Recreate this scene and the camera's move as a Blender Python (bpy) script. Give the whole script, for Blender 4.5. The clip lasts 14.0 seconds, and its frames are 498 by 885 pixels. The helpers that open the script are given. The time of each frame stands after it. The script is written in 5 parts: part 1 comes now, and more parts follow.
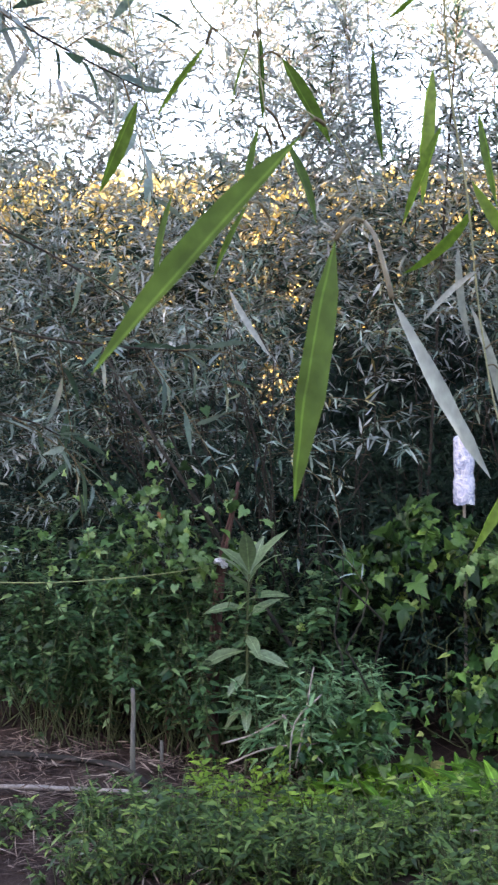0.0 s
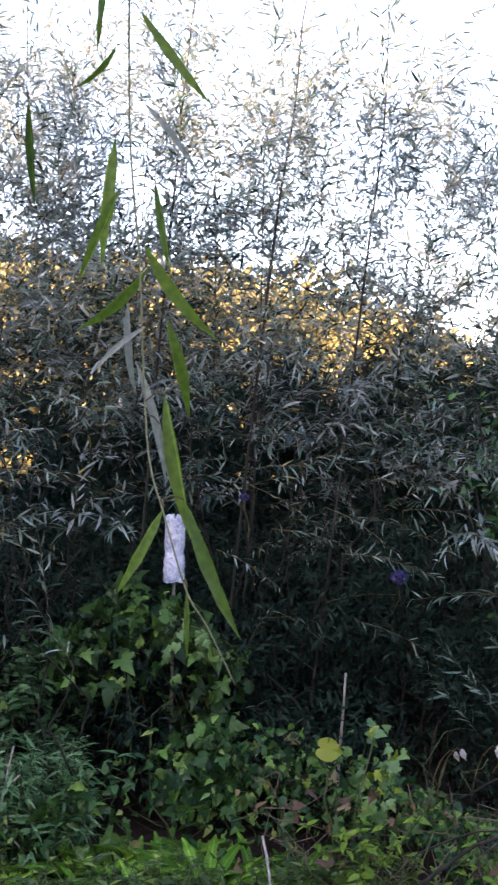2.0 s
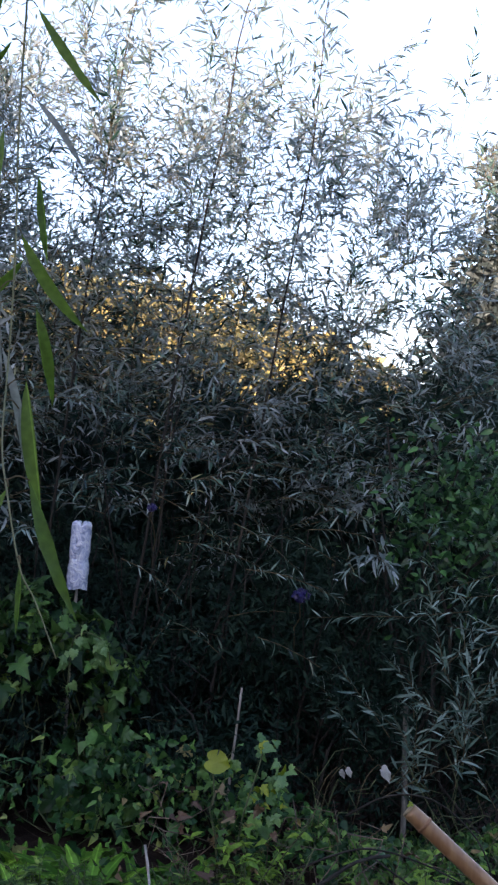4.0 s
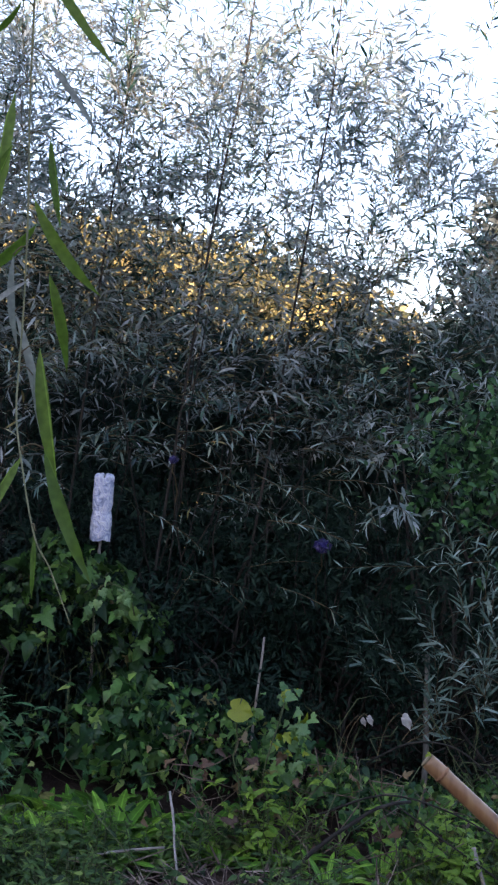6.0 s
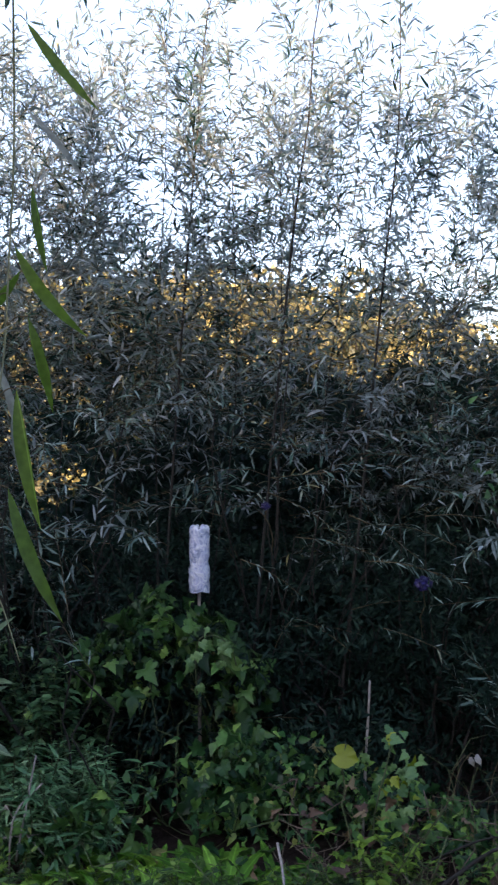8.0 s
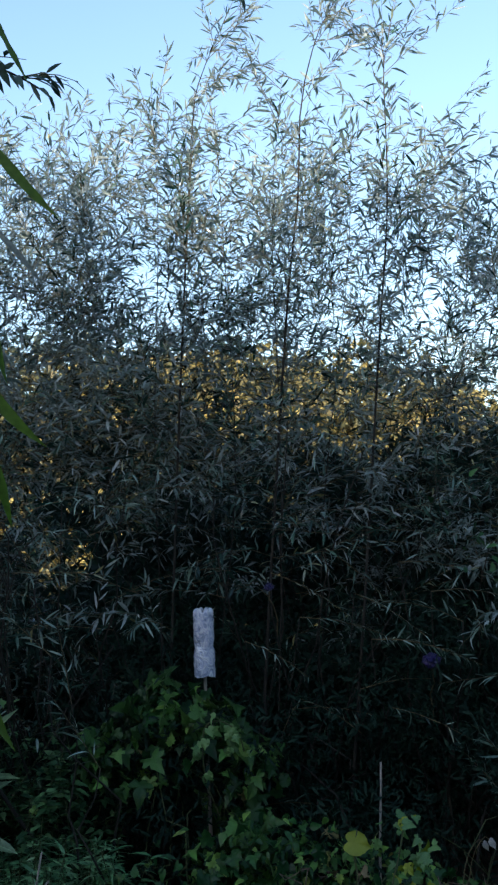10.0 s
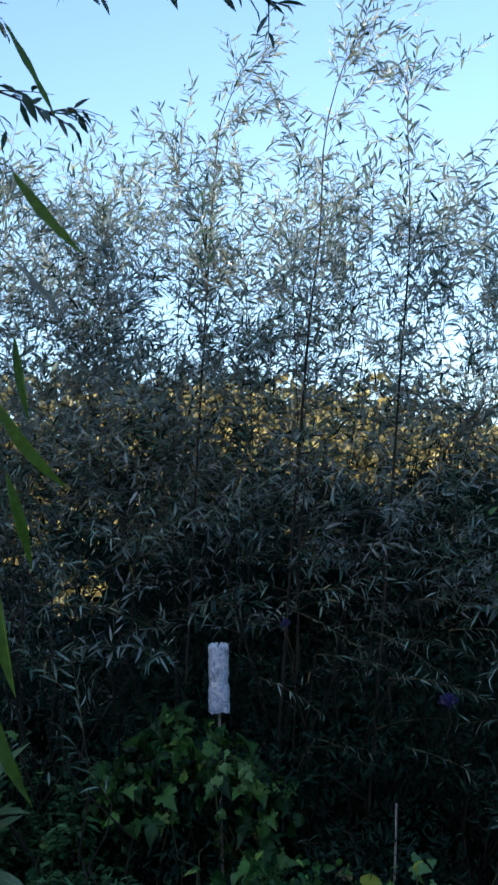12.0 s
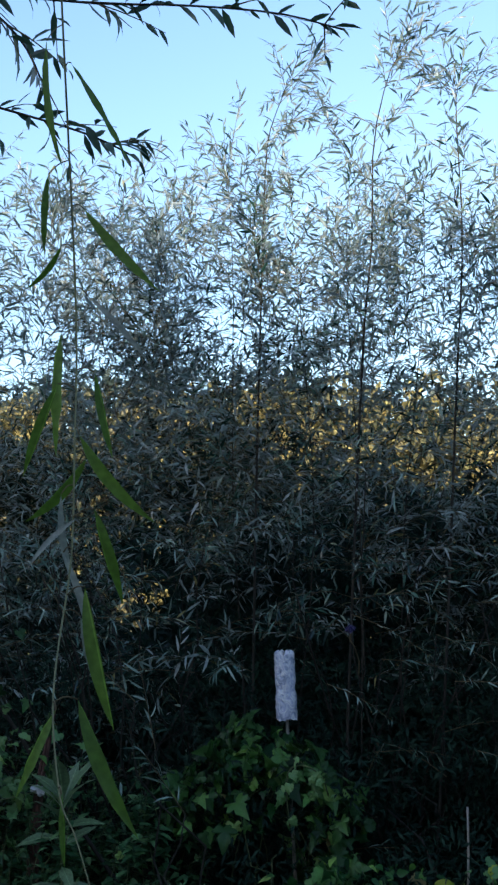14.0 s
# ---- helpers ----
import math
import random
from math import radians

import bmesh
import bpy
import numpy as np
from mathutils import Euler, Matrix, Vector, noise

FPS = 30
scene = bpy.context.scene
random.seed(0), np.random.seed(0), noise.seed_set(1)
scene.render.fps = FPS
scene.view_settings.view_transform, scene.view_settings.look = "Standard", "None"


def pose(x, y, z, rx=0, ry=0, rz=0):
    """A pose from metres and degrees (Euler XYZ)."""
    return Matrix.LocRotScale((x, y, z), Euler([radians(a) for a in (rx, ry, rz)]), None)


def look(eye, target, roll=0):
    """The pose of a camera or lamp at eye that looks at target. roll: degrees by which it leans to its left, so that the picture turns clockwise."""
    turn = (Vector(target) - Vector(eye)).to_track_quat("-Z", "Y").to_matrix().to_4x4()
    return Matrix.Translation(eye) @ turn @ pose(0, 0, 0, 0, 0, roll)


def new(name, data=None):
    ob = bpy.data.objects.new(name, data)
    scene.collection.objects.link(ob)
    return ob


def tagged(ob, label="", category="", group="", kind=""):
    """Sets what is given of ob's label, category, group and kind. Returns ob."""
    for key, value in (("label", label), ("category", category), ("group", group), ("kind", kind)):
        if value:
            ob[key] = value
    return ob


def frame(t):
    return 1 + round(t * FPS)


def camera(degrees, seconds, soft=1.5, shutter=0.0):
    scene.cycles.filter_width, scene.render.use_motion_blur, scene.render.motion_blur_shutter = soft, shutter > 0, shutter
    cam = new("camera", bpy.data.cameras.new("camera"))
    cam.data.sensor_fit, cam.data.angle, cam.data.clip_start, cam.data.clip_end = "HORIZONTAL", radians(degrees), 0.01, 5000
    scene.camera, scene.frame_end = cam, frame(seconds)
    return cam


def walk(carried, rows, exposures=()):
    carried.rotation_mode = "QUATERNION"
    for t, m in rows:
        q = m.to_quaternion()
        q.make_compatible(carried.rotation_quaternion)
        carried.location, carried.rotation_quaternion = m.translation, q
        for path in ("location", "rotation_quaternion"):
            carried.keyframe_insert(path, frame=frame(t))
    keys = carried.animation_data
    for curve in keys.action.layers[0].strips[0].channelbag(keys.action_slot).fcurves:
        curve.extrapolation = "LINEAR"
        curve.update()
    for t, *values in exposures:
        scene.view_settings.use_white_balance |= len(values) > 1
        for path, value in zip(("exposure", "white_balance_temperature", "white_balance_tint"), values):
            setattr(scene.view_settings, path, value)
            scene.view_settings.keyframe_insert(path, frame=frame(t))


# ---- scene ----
# ---- camera and its walk ----
cam = camera(23.5, 14.0, soft=2.3, shutter=0.3)
PATH = [
    (0, (-0.001, 0.000, 1.502), (-0.805, 3.912, 1.281), -0.70),
    (0.5, (0.005, -0.004, 1.474), (-0.642, 3.937, 1.261), -0.32),
    (1, (0.044, 0.005, 1.471), (-0.334, 3.982, 1.277), 0.55),
    (1.5, (0.073, -0.014, 1.477), (0.014, 3.985, 1.404), 1.66),
    (2, (0.070, -0.024, 1.465), (0.151, 3.974, 1.539), 1.61),
    (2.5, (0.09, -0.036, 1.490), (0.399, 3.948, 1.577), 3.01),
    (2.6, (0.094, -0.036, 1.486), (0.464, 3.939, 1.582), 3.51),
    (2.7, (0.100, -0.036, 1.478), (0.585, 3.923, 1.592), 4.44),
    (4.8, (0.148, -0.070, 1.440), (0.362, 3.923, 1.602), 5.10),
    (5, (0.148, -0.070, 1.440), (0.362, 3.923, 1.549), 5.10),
    (5.5, (0.136, -0.081, 1.446), (0.375, 3.912, 1.521), 5.47),
    (6, (0.154, -0.070, 1.460), (0.400, 3.923, 1.433), 4.52),
    (6.5, (0.148, -0.069, 1.431), (0.459, 3.919, 1.468), 4.04),
    (7, (0.193, -0.087, 1.445), (0.511, 3.901, 1.505), 1.67),
    (7.5, (0.254, -0.066, 1.443), (0.372, 3.929, 1.610), 2.20),
    (8, (0.302, -0.045, 1.442), (0.121, 3.949, 1.565), 0.34),
    (8.5, (0.337, -0.036, 1.446), (0.116, 3.951, 1.671), -1.26),
    (9, (0.340, -0.035, 1.459), (0.117, 3.946, 1.789), -1.92),
    (11.3, (0.38, -0.011, 1.489), (0.082, 3.969, 1.854), -0.23),
    (11.5, (0.38, -0.011, 1.489), (0.040, 3.969, 1.835), -0.23),
    (12, (0.345, -0.001, 1.499), (0.073, 3.967, 1.960), -0.69),
    (12.5, (0.369, -0.007, 1.547), (0.113, 3.949, 2.099), -0.80),
    (13, (0.335, -0.022, 1.551), (0.008, 3.946, 1.957), -1.42),
    (13.5, (0.322, -0.041, 1.532), (-0.075, 3.920, 1.939), -1.69),
    (14, (0.317, -0.036, 1.530), (-0.125, 3.914, 1.996), -2.23),
]

walk(cam, [(t, look(eye, target, roll)) for t, eye, target, roll in PATH],
     exposures=[(0, 3.5, 7650, 34), (0.5, 3.65, 7700, 35), (1.0, 3.45, 7600, 35), (1.5, 2.9, 7400, 37), (2.0, 2.9, 7350, 36), (2.7, 2.12, 6610, 32), (5, 2.15, 6560, 31),
                (5.5, 2.15, 6610, 31), (6, 2.33, 6660, 32), (6.5, 2.5, 6760, 33), (7, 2.4, 6710, 32), (7.5, 2.0, 6560, 28), (8, 2.2, 6760, 30), (8.5, 2.1, 6710, 32),
                (9, 1.55, 6550, 24), (11.5, 1.2, 5750, 10), (12, 1.33, 5800, 12), (12.5, 1.2, 5650, 7), (13, 1.18, 5600, 7), (13.5, 1.36, 5880, 14), (14, 1.35, 5900, 13)])

# ---- world and sun ----
SUN_EL, SUN_AZ = 13.0, 205.0   # degrees; azimuth from +y towards +x, where the sun stands
world = bpy.data.worlds.new("sky")
scene.world = world
world.use_nodes = True
wn = world.node_tree.nodes
sky = wn.new("ShaderNodeTexSky")
sky.sky_type, sky.sun_disc = "NISHITA", False
sky.sun_elevation, sky.sun_rotation = radians(SUN_EL), radians(SUN_AZ)
sky.air_density, sky.dust_density, sky.ozone_density = 1.0, 1.0, 1.5
world.node_tree.links.new(sky.outputs[0], wn["Background"].inputs[0])
wn["Background"].inputs[1].default_value = 0.15
sun = new("sun", bpy.data.lights.new("sun", "SUN"))
sun.data.energy, sun.data.angle, sun.data.color = 4.4, radians(0.6), (1.0, 0.88, 0.68)
a, e = radians(SUN_AZ), radians(SUN_EL)
way = Vector((math.sin(a) * math.cos(e), math.cos(a) * math.cos(e), math.sin(e)))
sun.matrix_world = look(way * 40, (0, 0, 0))

rng = np.random.default_rng(7)


# ---- materials ----
def nodes_of(name):
    m = bpy.data.materials.new(name)
    m.use_nodes = True
    return m, m.node_tree.nodes, m.node_tree.links, m.node_tree.nodes["Principled BSDF"]


def ramp_node(n, stops):
    r = n.new("ShaderNodeValToRGB")
    el = r.color_ramp.elements
    while len(el) < len(stops):
        el.new(0.5)
    for k, (p, c) in zip(el, stops):
        k.position, k.color = p, (*c, 1)
    return r


def leaf_material(name, stops, rough=0.36, thin=0.3, per_object=False, spec=0.55, blotch=90.0, patches=None, rib=0.0):
    """Thin leaf: gloss on top, light passing through, colour varied from leaf to leaf and in fine blotches."""
    m, n, l, p = nodes_of(name)
    pick = n.new("ShaderNodeObjectInfo") if per_object else n.new("ShaderNodeNewGeometry")
    col = ramp_node(n, stops)
    l.new(pick.outputs["Random" if per_object else "Random Per Island"], col.inputs[0])
    tc = n.new("ShaderNodeTexCoord")
    tone = col.outputs[0]
    if patches:   # sunlit and shaded branches, painted as two leaf colours
        other = ramp_node(n, patches)
        l.new(pick.outputs["Random Per Island"], other.inputs[0])
        wide = n.new("ShaderNodeTexNoise")
        wide.inputs["Scale"].default_value, wide.inputs["Detail"].default_value = 1.15, 3
        l.new(tc.outputs["Object"], wide.inputs["Vector"])
        # noise mask between the shaded colour and the sunlit one
        turned = ramp_node(n, [(0.47, (0, 0, 0)), (0.6, (1, 1, 1))])
        l.new(wide.outputs["Fac"], turned.inputs[0])
        both = n.new("ShaderNodeMix")
        both.data_type = "RGBA"
        l.new(turned.outputs[0], both.inputs[0])
        l.new(other.outputs[0], both.inputs[6])
        l.new(tone, both.inputs[7])
        tone = both.outputs[2]
    nz = n.new("ShaderNodeTexNoise")
    nz.inputs["Scale"].default_value, nz.inputs["Detail"].default_value = blotch, 4
    l.new(tc.outputs["Object"], nz.inputs["Vector"])
    mr = n.new("ShaderNodeMapRange")
    mr.inputs[1].default_value, mr.inputs[2].default_value = 0.3, 0.7
    mr.inputs[3].default_value, mr.inputs[4].default_value = 0.7, 1.25
    l.new(nz.outputs["Fac"], mr.inputs[0])
    shade = mr.outputs[0]
    if rib:   # a paler midrib along the leaf's own axis
        xyz, side, vein, join = n.new("ShaderNodeSeparateXYZ"), n.new("ShaderNodeMath"), n.new("ShaderNodeMapRange"), n.new("ShaderNodeMath")
        l.new(tc.outputs["Object"], xyz.inputs[0])
        side.operation, join.operation = "ABSOLUTE", "MULTIPLY"
        l.new(xyz.outputs[0], side.inputs[0])
        l.new(side.outputs[0], vein.inputs[0])
        vein.inputs[1].default_value, vein.inputs[2].default_value = 0.4 * rib, rib
        vein.inputs[3].default_value, vein.inputs[4].default_value = 1.75, 1.0
        l.new(shade, join.inputs[0])
        l.new(vein.outputs[0], join.inputs[1])
        shade = join.outputs[0]
    mul = n.new("ShaderNodeVectorMath")
    mul.operation = "SCALE"
    l.new(tone, mul.inputs[0])
    l.new(shade, mul.inputs["Scale"])
    l.new(mul.outputs[0], p.inputs["Base Color"])
    p.inputs["Roughness"].default_value = rough
    p.inputs["Specular IOR Level"].default_value = spec
    bump = n.new("ShaderNodeBump")
    bump.inputs["Strength"].default_value, bump.inputs["Distance"].default_value = 0.3, 0.002
    l.new(nz.outputs["Fac"], bump.inputs["Height"])
    l.new(bump.outputs[0], p.inputs["Normal"])
    tr = n.new("ShaderNodeBsdfTranslucent")
    l.new(mul.outputs[0], tr.inputs["Color"])
    mix = n.new("ShaderNodeMixShader")
    mix.inputs[0].default_value = thin
    l.new(p.outputs[0], mix.inputs[1])
    l.new(tr.outputs[0], mix.inputs[2])
    l.new(mix.outputs[0], n["Material Output"].inputs[0])
    return m


def rough_material(name, stops, scale=20.0, rough=0.85, stretch=(1, 1, 1), relief=0.004, fine=8.0, spec=0.3):
    """Bark, wood, soil: two scales of noise for colour and relief."""
    m, n, l, p = nodes_of(name)
    tc = n.new("ShaderNodeTexCoord")
    mp = n.new("ShaderNodeMapping")
    mp.inputs["Scale"].default_value = stretch
    l.new(tc.outputs["Object"], mp.inputs[0])
    n1, n2 = n.new("ShaderNodeTexNoise"), n.new("ShaderNodeTexNoise")
    n1.inputs["Scale"].default_value, n1.inputs["Detail"].default_value = scale, 6
    n2.inputs["Scale"].default_value, n2.inputs["Detail"].default_value = scale * fine, 4
    l.new(mp.outputs[0], n1.inputs["Vector"])
    l.new(mp.outputs[0], n2.inputs["Vector"])
    add = n.new("ShaderNodeMath")
    add.operation = "MULTIPLY_ADD"
    add.inputs[1].default_value, add.inputs[2].default_value = 0.4, 0.0
    l.new(n2.outputs["Fac"], add.inputs[0])
    mix = n.new("ShaderNodeMath")
    mix.operation = "MULTIPLY_ADD"
    mix.inputs[1].default_value = 0.75
    l.new(n1.outputs["Fac"], mix.inputs[0])
    l.new(add.outputs[0], mix.inputs[2])
    col = ramp_node(n, stops)
    l.new(mix.outputs[0], col.inputs[0])
    l.new(col.outputs[0], p.inputs["Base Color"])
    p.inputs["Roughness"].default_value = rough
    p.inputs["Specular IOR Level"].default_value = spec
    bump = n.new("ShaderNodeBump")
    bump.inputs["Strength"].default_value, bump.inputs["Distance"].default_value = 0.7, relief
    l.new(mix.outputs[0], bump.inputs["Height"])
    l.new(bump.outputs[0], p.inputs["Normal"])
    return m


M_WILLOW = leaf_material("willow leaf", [(0.0, (0.008, 0.028, 0.020)), (0.48, (0.021, 0.058, 0.044)), (0.6, (0.082, 0.168, 0.122)), (0.93, (0.29, 0.405, 0.345)), (1.0, (0.28, 0.26, 0.10))], rough=0.25, thin=0.42, spec=0.8)
M_WILLOW_SILVER = leaf_material("silvery willow leaf", [(0.0, (0.085, 0.135, 0.118)), (0.5, (0.22, 0.285, 0.268)), (1.0, (0.455, 0.52, 0.515))], rough=0.36, thin=0.46)
M_SPRAY = leaf_material("grey-green willow shoot leaf", [(0.0, (0.045, 0.105, 0.082)), (0.5, (0.12, 0.21, 0.175)), (1.0, (0.29, 0.40, 0.35))], rough=0.34, thin=0.3)
M_BOUGH_PALE = leaf_material("overhanging willow leaf underside", [(0.0, (0.12, 0.14, 0.115)), (1.0, (0.30, 0.32, 0.29))], rough=0.45, thin=0.3)
M_BOUGH = leaf_material("overhanging willow leaf", [(0.0, (0.018, 0.05, 0.028)), (0.6, (0.048, 0.10, 0.058)), (1.0, (0.12, 0.17, 0.13))], rough=0.36, thin=0.3)
# near-black leaf colour carries the thicket's deep shade, for shrubs and willow cores
M_SHADE_LEAF = leaf_material("leaf darkened for deep shade", [(0.0, (0.005, 0.017, 0.012)), (0.6, (0.010, 0.030, 0.020)), (1.0, (0.024, 0.054, 0.033))], rough=0.65, thin=0.2, spec=0.15)
# gold sun patches and olive-brown shade painted into the autumn leaf colour
M_GOLD = leaf_material("autumn leaf", [(0.0, (0.26, 0.20, 0.06)), (0.45, (0.40, 0.32, 0.10)), (0.8, (0.55, 0.46, 0.17)), (1.0, (0.25, 0.27, 0.08))], rough=0.6, thin=0.35, blotch=20, patches=[(0.0, (0.06, 0.068, 0.03)), (0.5, (0.12, 0.115, 0.05)), (1.0, (0.21, 0.175, 0.08))])
M_FARGREEN = leaf_material("far hedge leaf", [(0.0, (0.04, 0.06, 0.03)), (1.0, (0.10, 0.12, 0.05))], rough=0.6, thin=0.3, blotch=20)
M_FARDARK = leaf_material("far dark tree leaf", [(0.0, (0.02, 0.035, 0.032)), (1.0, (0.05, 0.075, 0.06))], rough=0.6, thin=0.2, blotch=8)
M_TWIG_LEAF = leaf_material("hanging willow leaf", [(0.0, (0.06, 0.118, 0.014)), (0.6, (0.085, 0.155, 0.019)), (1.0, (0.115, 0.18, 0.026))], rough=0.5, thin=0.5, per_object=True, blotch=14, spec=0.3, rib=0.006)
M_NEAR_LEAF = leaf_material("young willow leaf", [(0.0, (0.03, 0.068, 0.01)), (0.6, (0.055, 0.108, 0.014)), (1.0, (0.085, 0.145, 0.02))], rough=0.6, thin=0.5, per_object=True, blotch=10, spec=0.25, rib=0.006)
M_TWIG_SILVER = leaf_material("hanging willow leaf underside", [(0.0, (0.16, 0.19, 0.15)), (1.0, (0.28, 0.31, 0.27))], rough=0.5, thin=0.3, per_object=True, blotch=14)
M_VINE = leaf_material("vine leaf", [(0.0, (0.010, 0.034, 0.011)), (0.55, (0.030, 0.086, 0.023)), (0.88, (0.08, 0.185, 0.042)), (1.0, (0.22, 0.36, 0.10))], rough=0.28, thin=0.32, per_object=True, blotch=30, spec=0.25)
M_VINE_DARK = leaf_material("ground vine leaf", [(0.0, (0.009, 0.041, 0.015)), (0.4, (0.029, 0.103, 0.028)), (0.65, (0.069, 0.144, 0.036)), (0.85, (0.098, 0.241, 0.051)), (0.96, (0.218, 0.356, 0.074)), (1.0, (0.218, 0.161, 0.069))], rough=0.3, thin=0.3, blotch=45, spec=0.25)
M_NETTLE = leaf_material("nettle leaf", [(0.0, (0.017, 0.047, 0.015)), (0.45, (0.052, 0.112, 0.034)), (0.8, (0.103, 0.192, 0.050)), (1.0, (0.206, 0.309, 0.069))], rough=0.4, blotch=40, spec=0.25)
M_NETTLE_DARK = leaf_material("shaded nettle leaf", [(0.0, (0.013, 0.047, 0.019)), (0.5, (0.037, 0.105, 0.041)), (0.85, (0.084, 0.184, 0.072)), (1.0, (0.168, 0.284, 0.116))], rough=0.38, spec=0.25)
M_NETTLE_BLUE = leaf_material("blue-green nettle leaf", [(0.0, (0.035, 0.12, 0.045)), (0.6, (0.10, 0.25, 0.105)), (1.0, (0.24, 0.42, 0.2))], rough=0.38)
M_DOCK = leaf_material("bright weed leaf", [(0.0, (0.110, 0.231, 0.030)), (1.0, (0.209, 0.352, 0.051))], rough=0.4, thin=0.4, spec=0.25)
M_DOCK_LEAF = leaf_material("broadleaf weed leaf", [(0.0, (0.034, 0.115, 0.017)), (0.5, (0.098, 0.265, 0.032)), (1.0, (0.218, 0.425, 0.053))], rough=0.32, thin=0.34, per_object=True, blotch=12, rib=0.012, spec=0.25)
M_ELDER = leaf_material("green shrub leaf", [(0.0, (0.006, 0.036, 0.012)), (0.6, (0.020, 0.088, 0.024)), (1.0, (0.06, 0.18, 0.045))], rough=0.4, thin=0.35, spec=0.4)
M_YELLOW = leaf_material("yellowing leaf", [(0.0, (0.17, 0.25, 0.012)), (1.0, (0.30, 0.36, 0.025))], rough=0.45, thin=0.45, per_object=True)
M_PALE = leaf_material("dried pale leaf", [(0.0, (0.30, 0.28, 0.25)), (1.0, (0.42, 0.40, 0.36))], rough=0.7, thin=0.2, per_object=True)
M_ORANGE = leaf_material("orange dead leaf", [(0.0, (0.30, 0.10, 0.035)), (1.0, (0.34, 0.13, 0.05))], rough=0.6, thin=0.3, per_object=True)
M_BARK = rough_material("willow bark", [(0.3, (0.011, 0.010, 0.008)), (0.6, (0.022, 0.020, 0.016)), (0.8, (0.05, 0.045, 0.036))], 12, stretch=(1, 1, 0.25))
M_TWIG = rough_material("green brown twig", [(0.3, (0.05, 0.04, 0.02)), (0.7, (0.13, 0.105, 0.055))], 60, relief=0.001)
M_SHOOT = rough_material("young green twig bark", [(0.3, (0.07, 0.075, 0.035)), (0.7, (0.15, 0.15, 0.075))], 60, relief=0.001)
M_STEM = rough_material("green stem", [(0.3, (0.03, 0.05, 0.02)), (0.7, (0.085, 0.105, 0.045))], 60, relief=0.001)
M_RED = rough_material("red brown stake paint", [(0.3, (0.022, 0.012, 0.010)), (0.55, (0.060, 0.028, 0.023)), (0.75, (0.13, 0.075, 0.062))], 22, stretch=(1, 1, 0.2))
M_STAKE = rough_material("weathered stake wood", [(0.3, (0.12, 0.105, 0.09)), (0.6, (0.26, 0.235, 0.205)), (0.8, (0.41, 0.385, 0.35))], 25, stretch=(1, 1, 0.12))
M_STUMP = rough_material("grey stump bark", [(0.3, (0.05, 0.05, 0.042)), (0.6, (0.11, 0.11, 0.095)), (0.8, (0.18, 0.18, 0.16))], 25, stretch=(1, 1, 0.2))
M_GREY = leaf_material("dull grey tree leaf", [(0.0, (0.02, 0.03, 0.027)), (0.6, (0.055, 0.07, 0.062)), (1.0, (0.12, 0.14, 0.125))], rough=0.55, thin=0.25, spec=0.3)
M_CANE = rough_material("bamboo cane", [(0.3, (0.105, 0.048, 0.021)), (0.5, (0.205, 0.10, 0.043)), (0.75, (0.34, 0.20, 0.09))], 9, rough=0.4, stretch=(1, 1, 0.15), relief=0.001, spec=0.5)
M_CANE_RING = rough_material("cane node", [(0.3, (0.14, 0.06, 0.03)), (0.8, (0.30, 0.16, 0.08))], 30, rough=0.6, relief=0.001)
M_CANE_CUT = rough_material("cane cut end", [(0.3, (0.12, 0.085, 0.045)), (0.8, (0.30, 0.23, 0.13))], 40, rough=0.8, relief=0.001)
M_STRAW = leaf_material("dry straw", [(0.0, (0.05, 0.033, 0.027)), (0.6, (0.13, 0.09, 0.072)), (1.0, (0.30, 0.24, 0.19))], rough=0.8, thin=0.1, spec=0.2)
M_SOIL = rough_material("damp soil", [(0.25, (0.012, 0.008, 0.006)), (0.5, (0.030, 0.018, 0.014)), (0.75, (0.066, 0.043, 0.034))], 7, relief=0.03, fine=10, spec=0.15)
M_RAG = rough_material("grey white cloth", [(0.3, (0.35, 0.35, 0.36)), (0.8, (0.62, 0.62, 0.64))], 40, rough=0.9, relief=0.003)
M_BLUE = rough_material("dark blue plastic", [(0.3, (0.006, 0.005, 0.035)), (0.8, (0.02, 0.015, 0.10))], 30, rough=0.35, relief=0.002, spec=0.4)
M_ROPE = rough_material("green twine", [(0.3, (0.10, 0.14, 0.06)), (0.8, (0.22, 0.26, 0.12))], 80, relief=0.001)


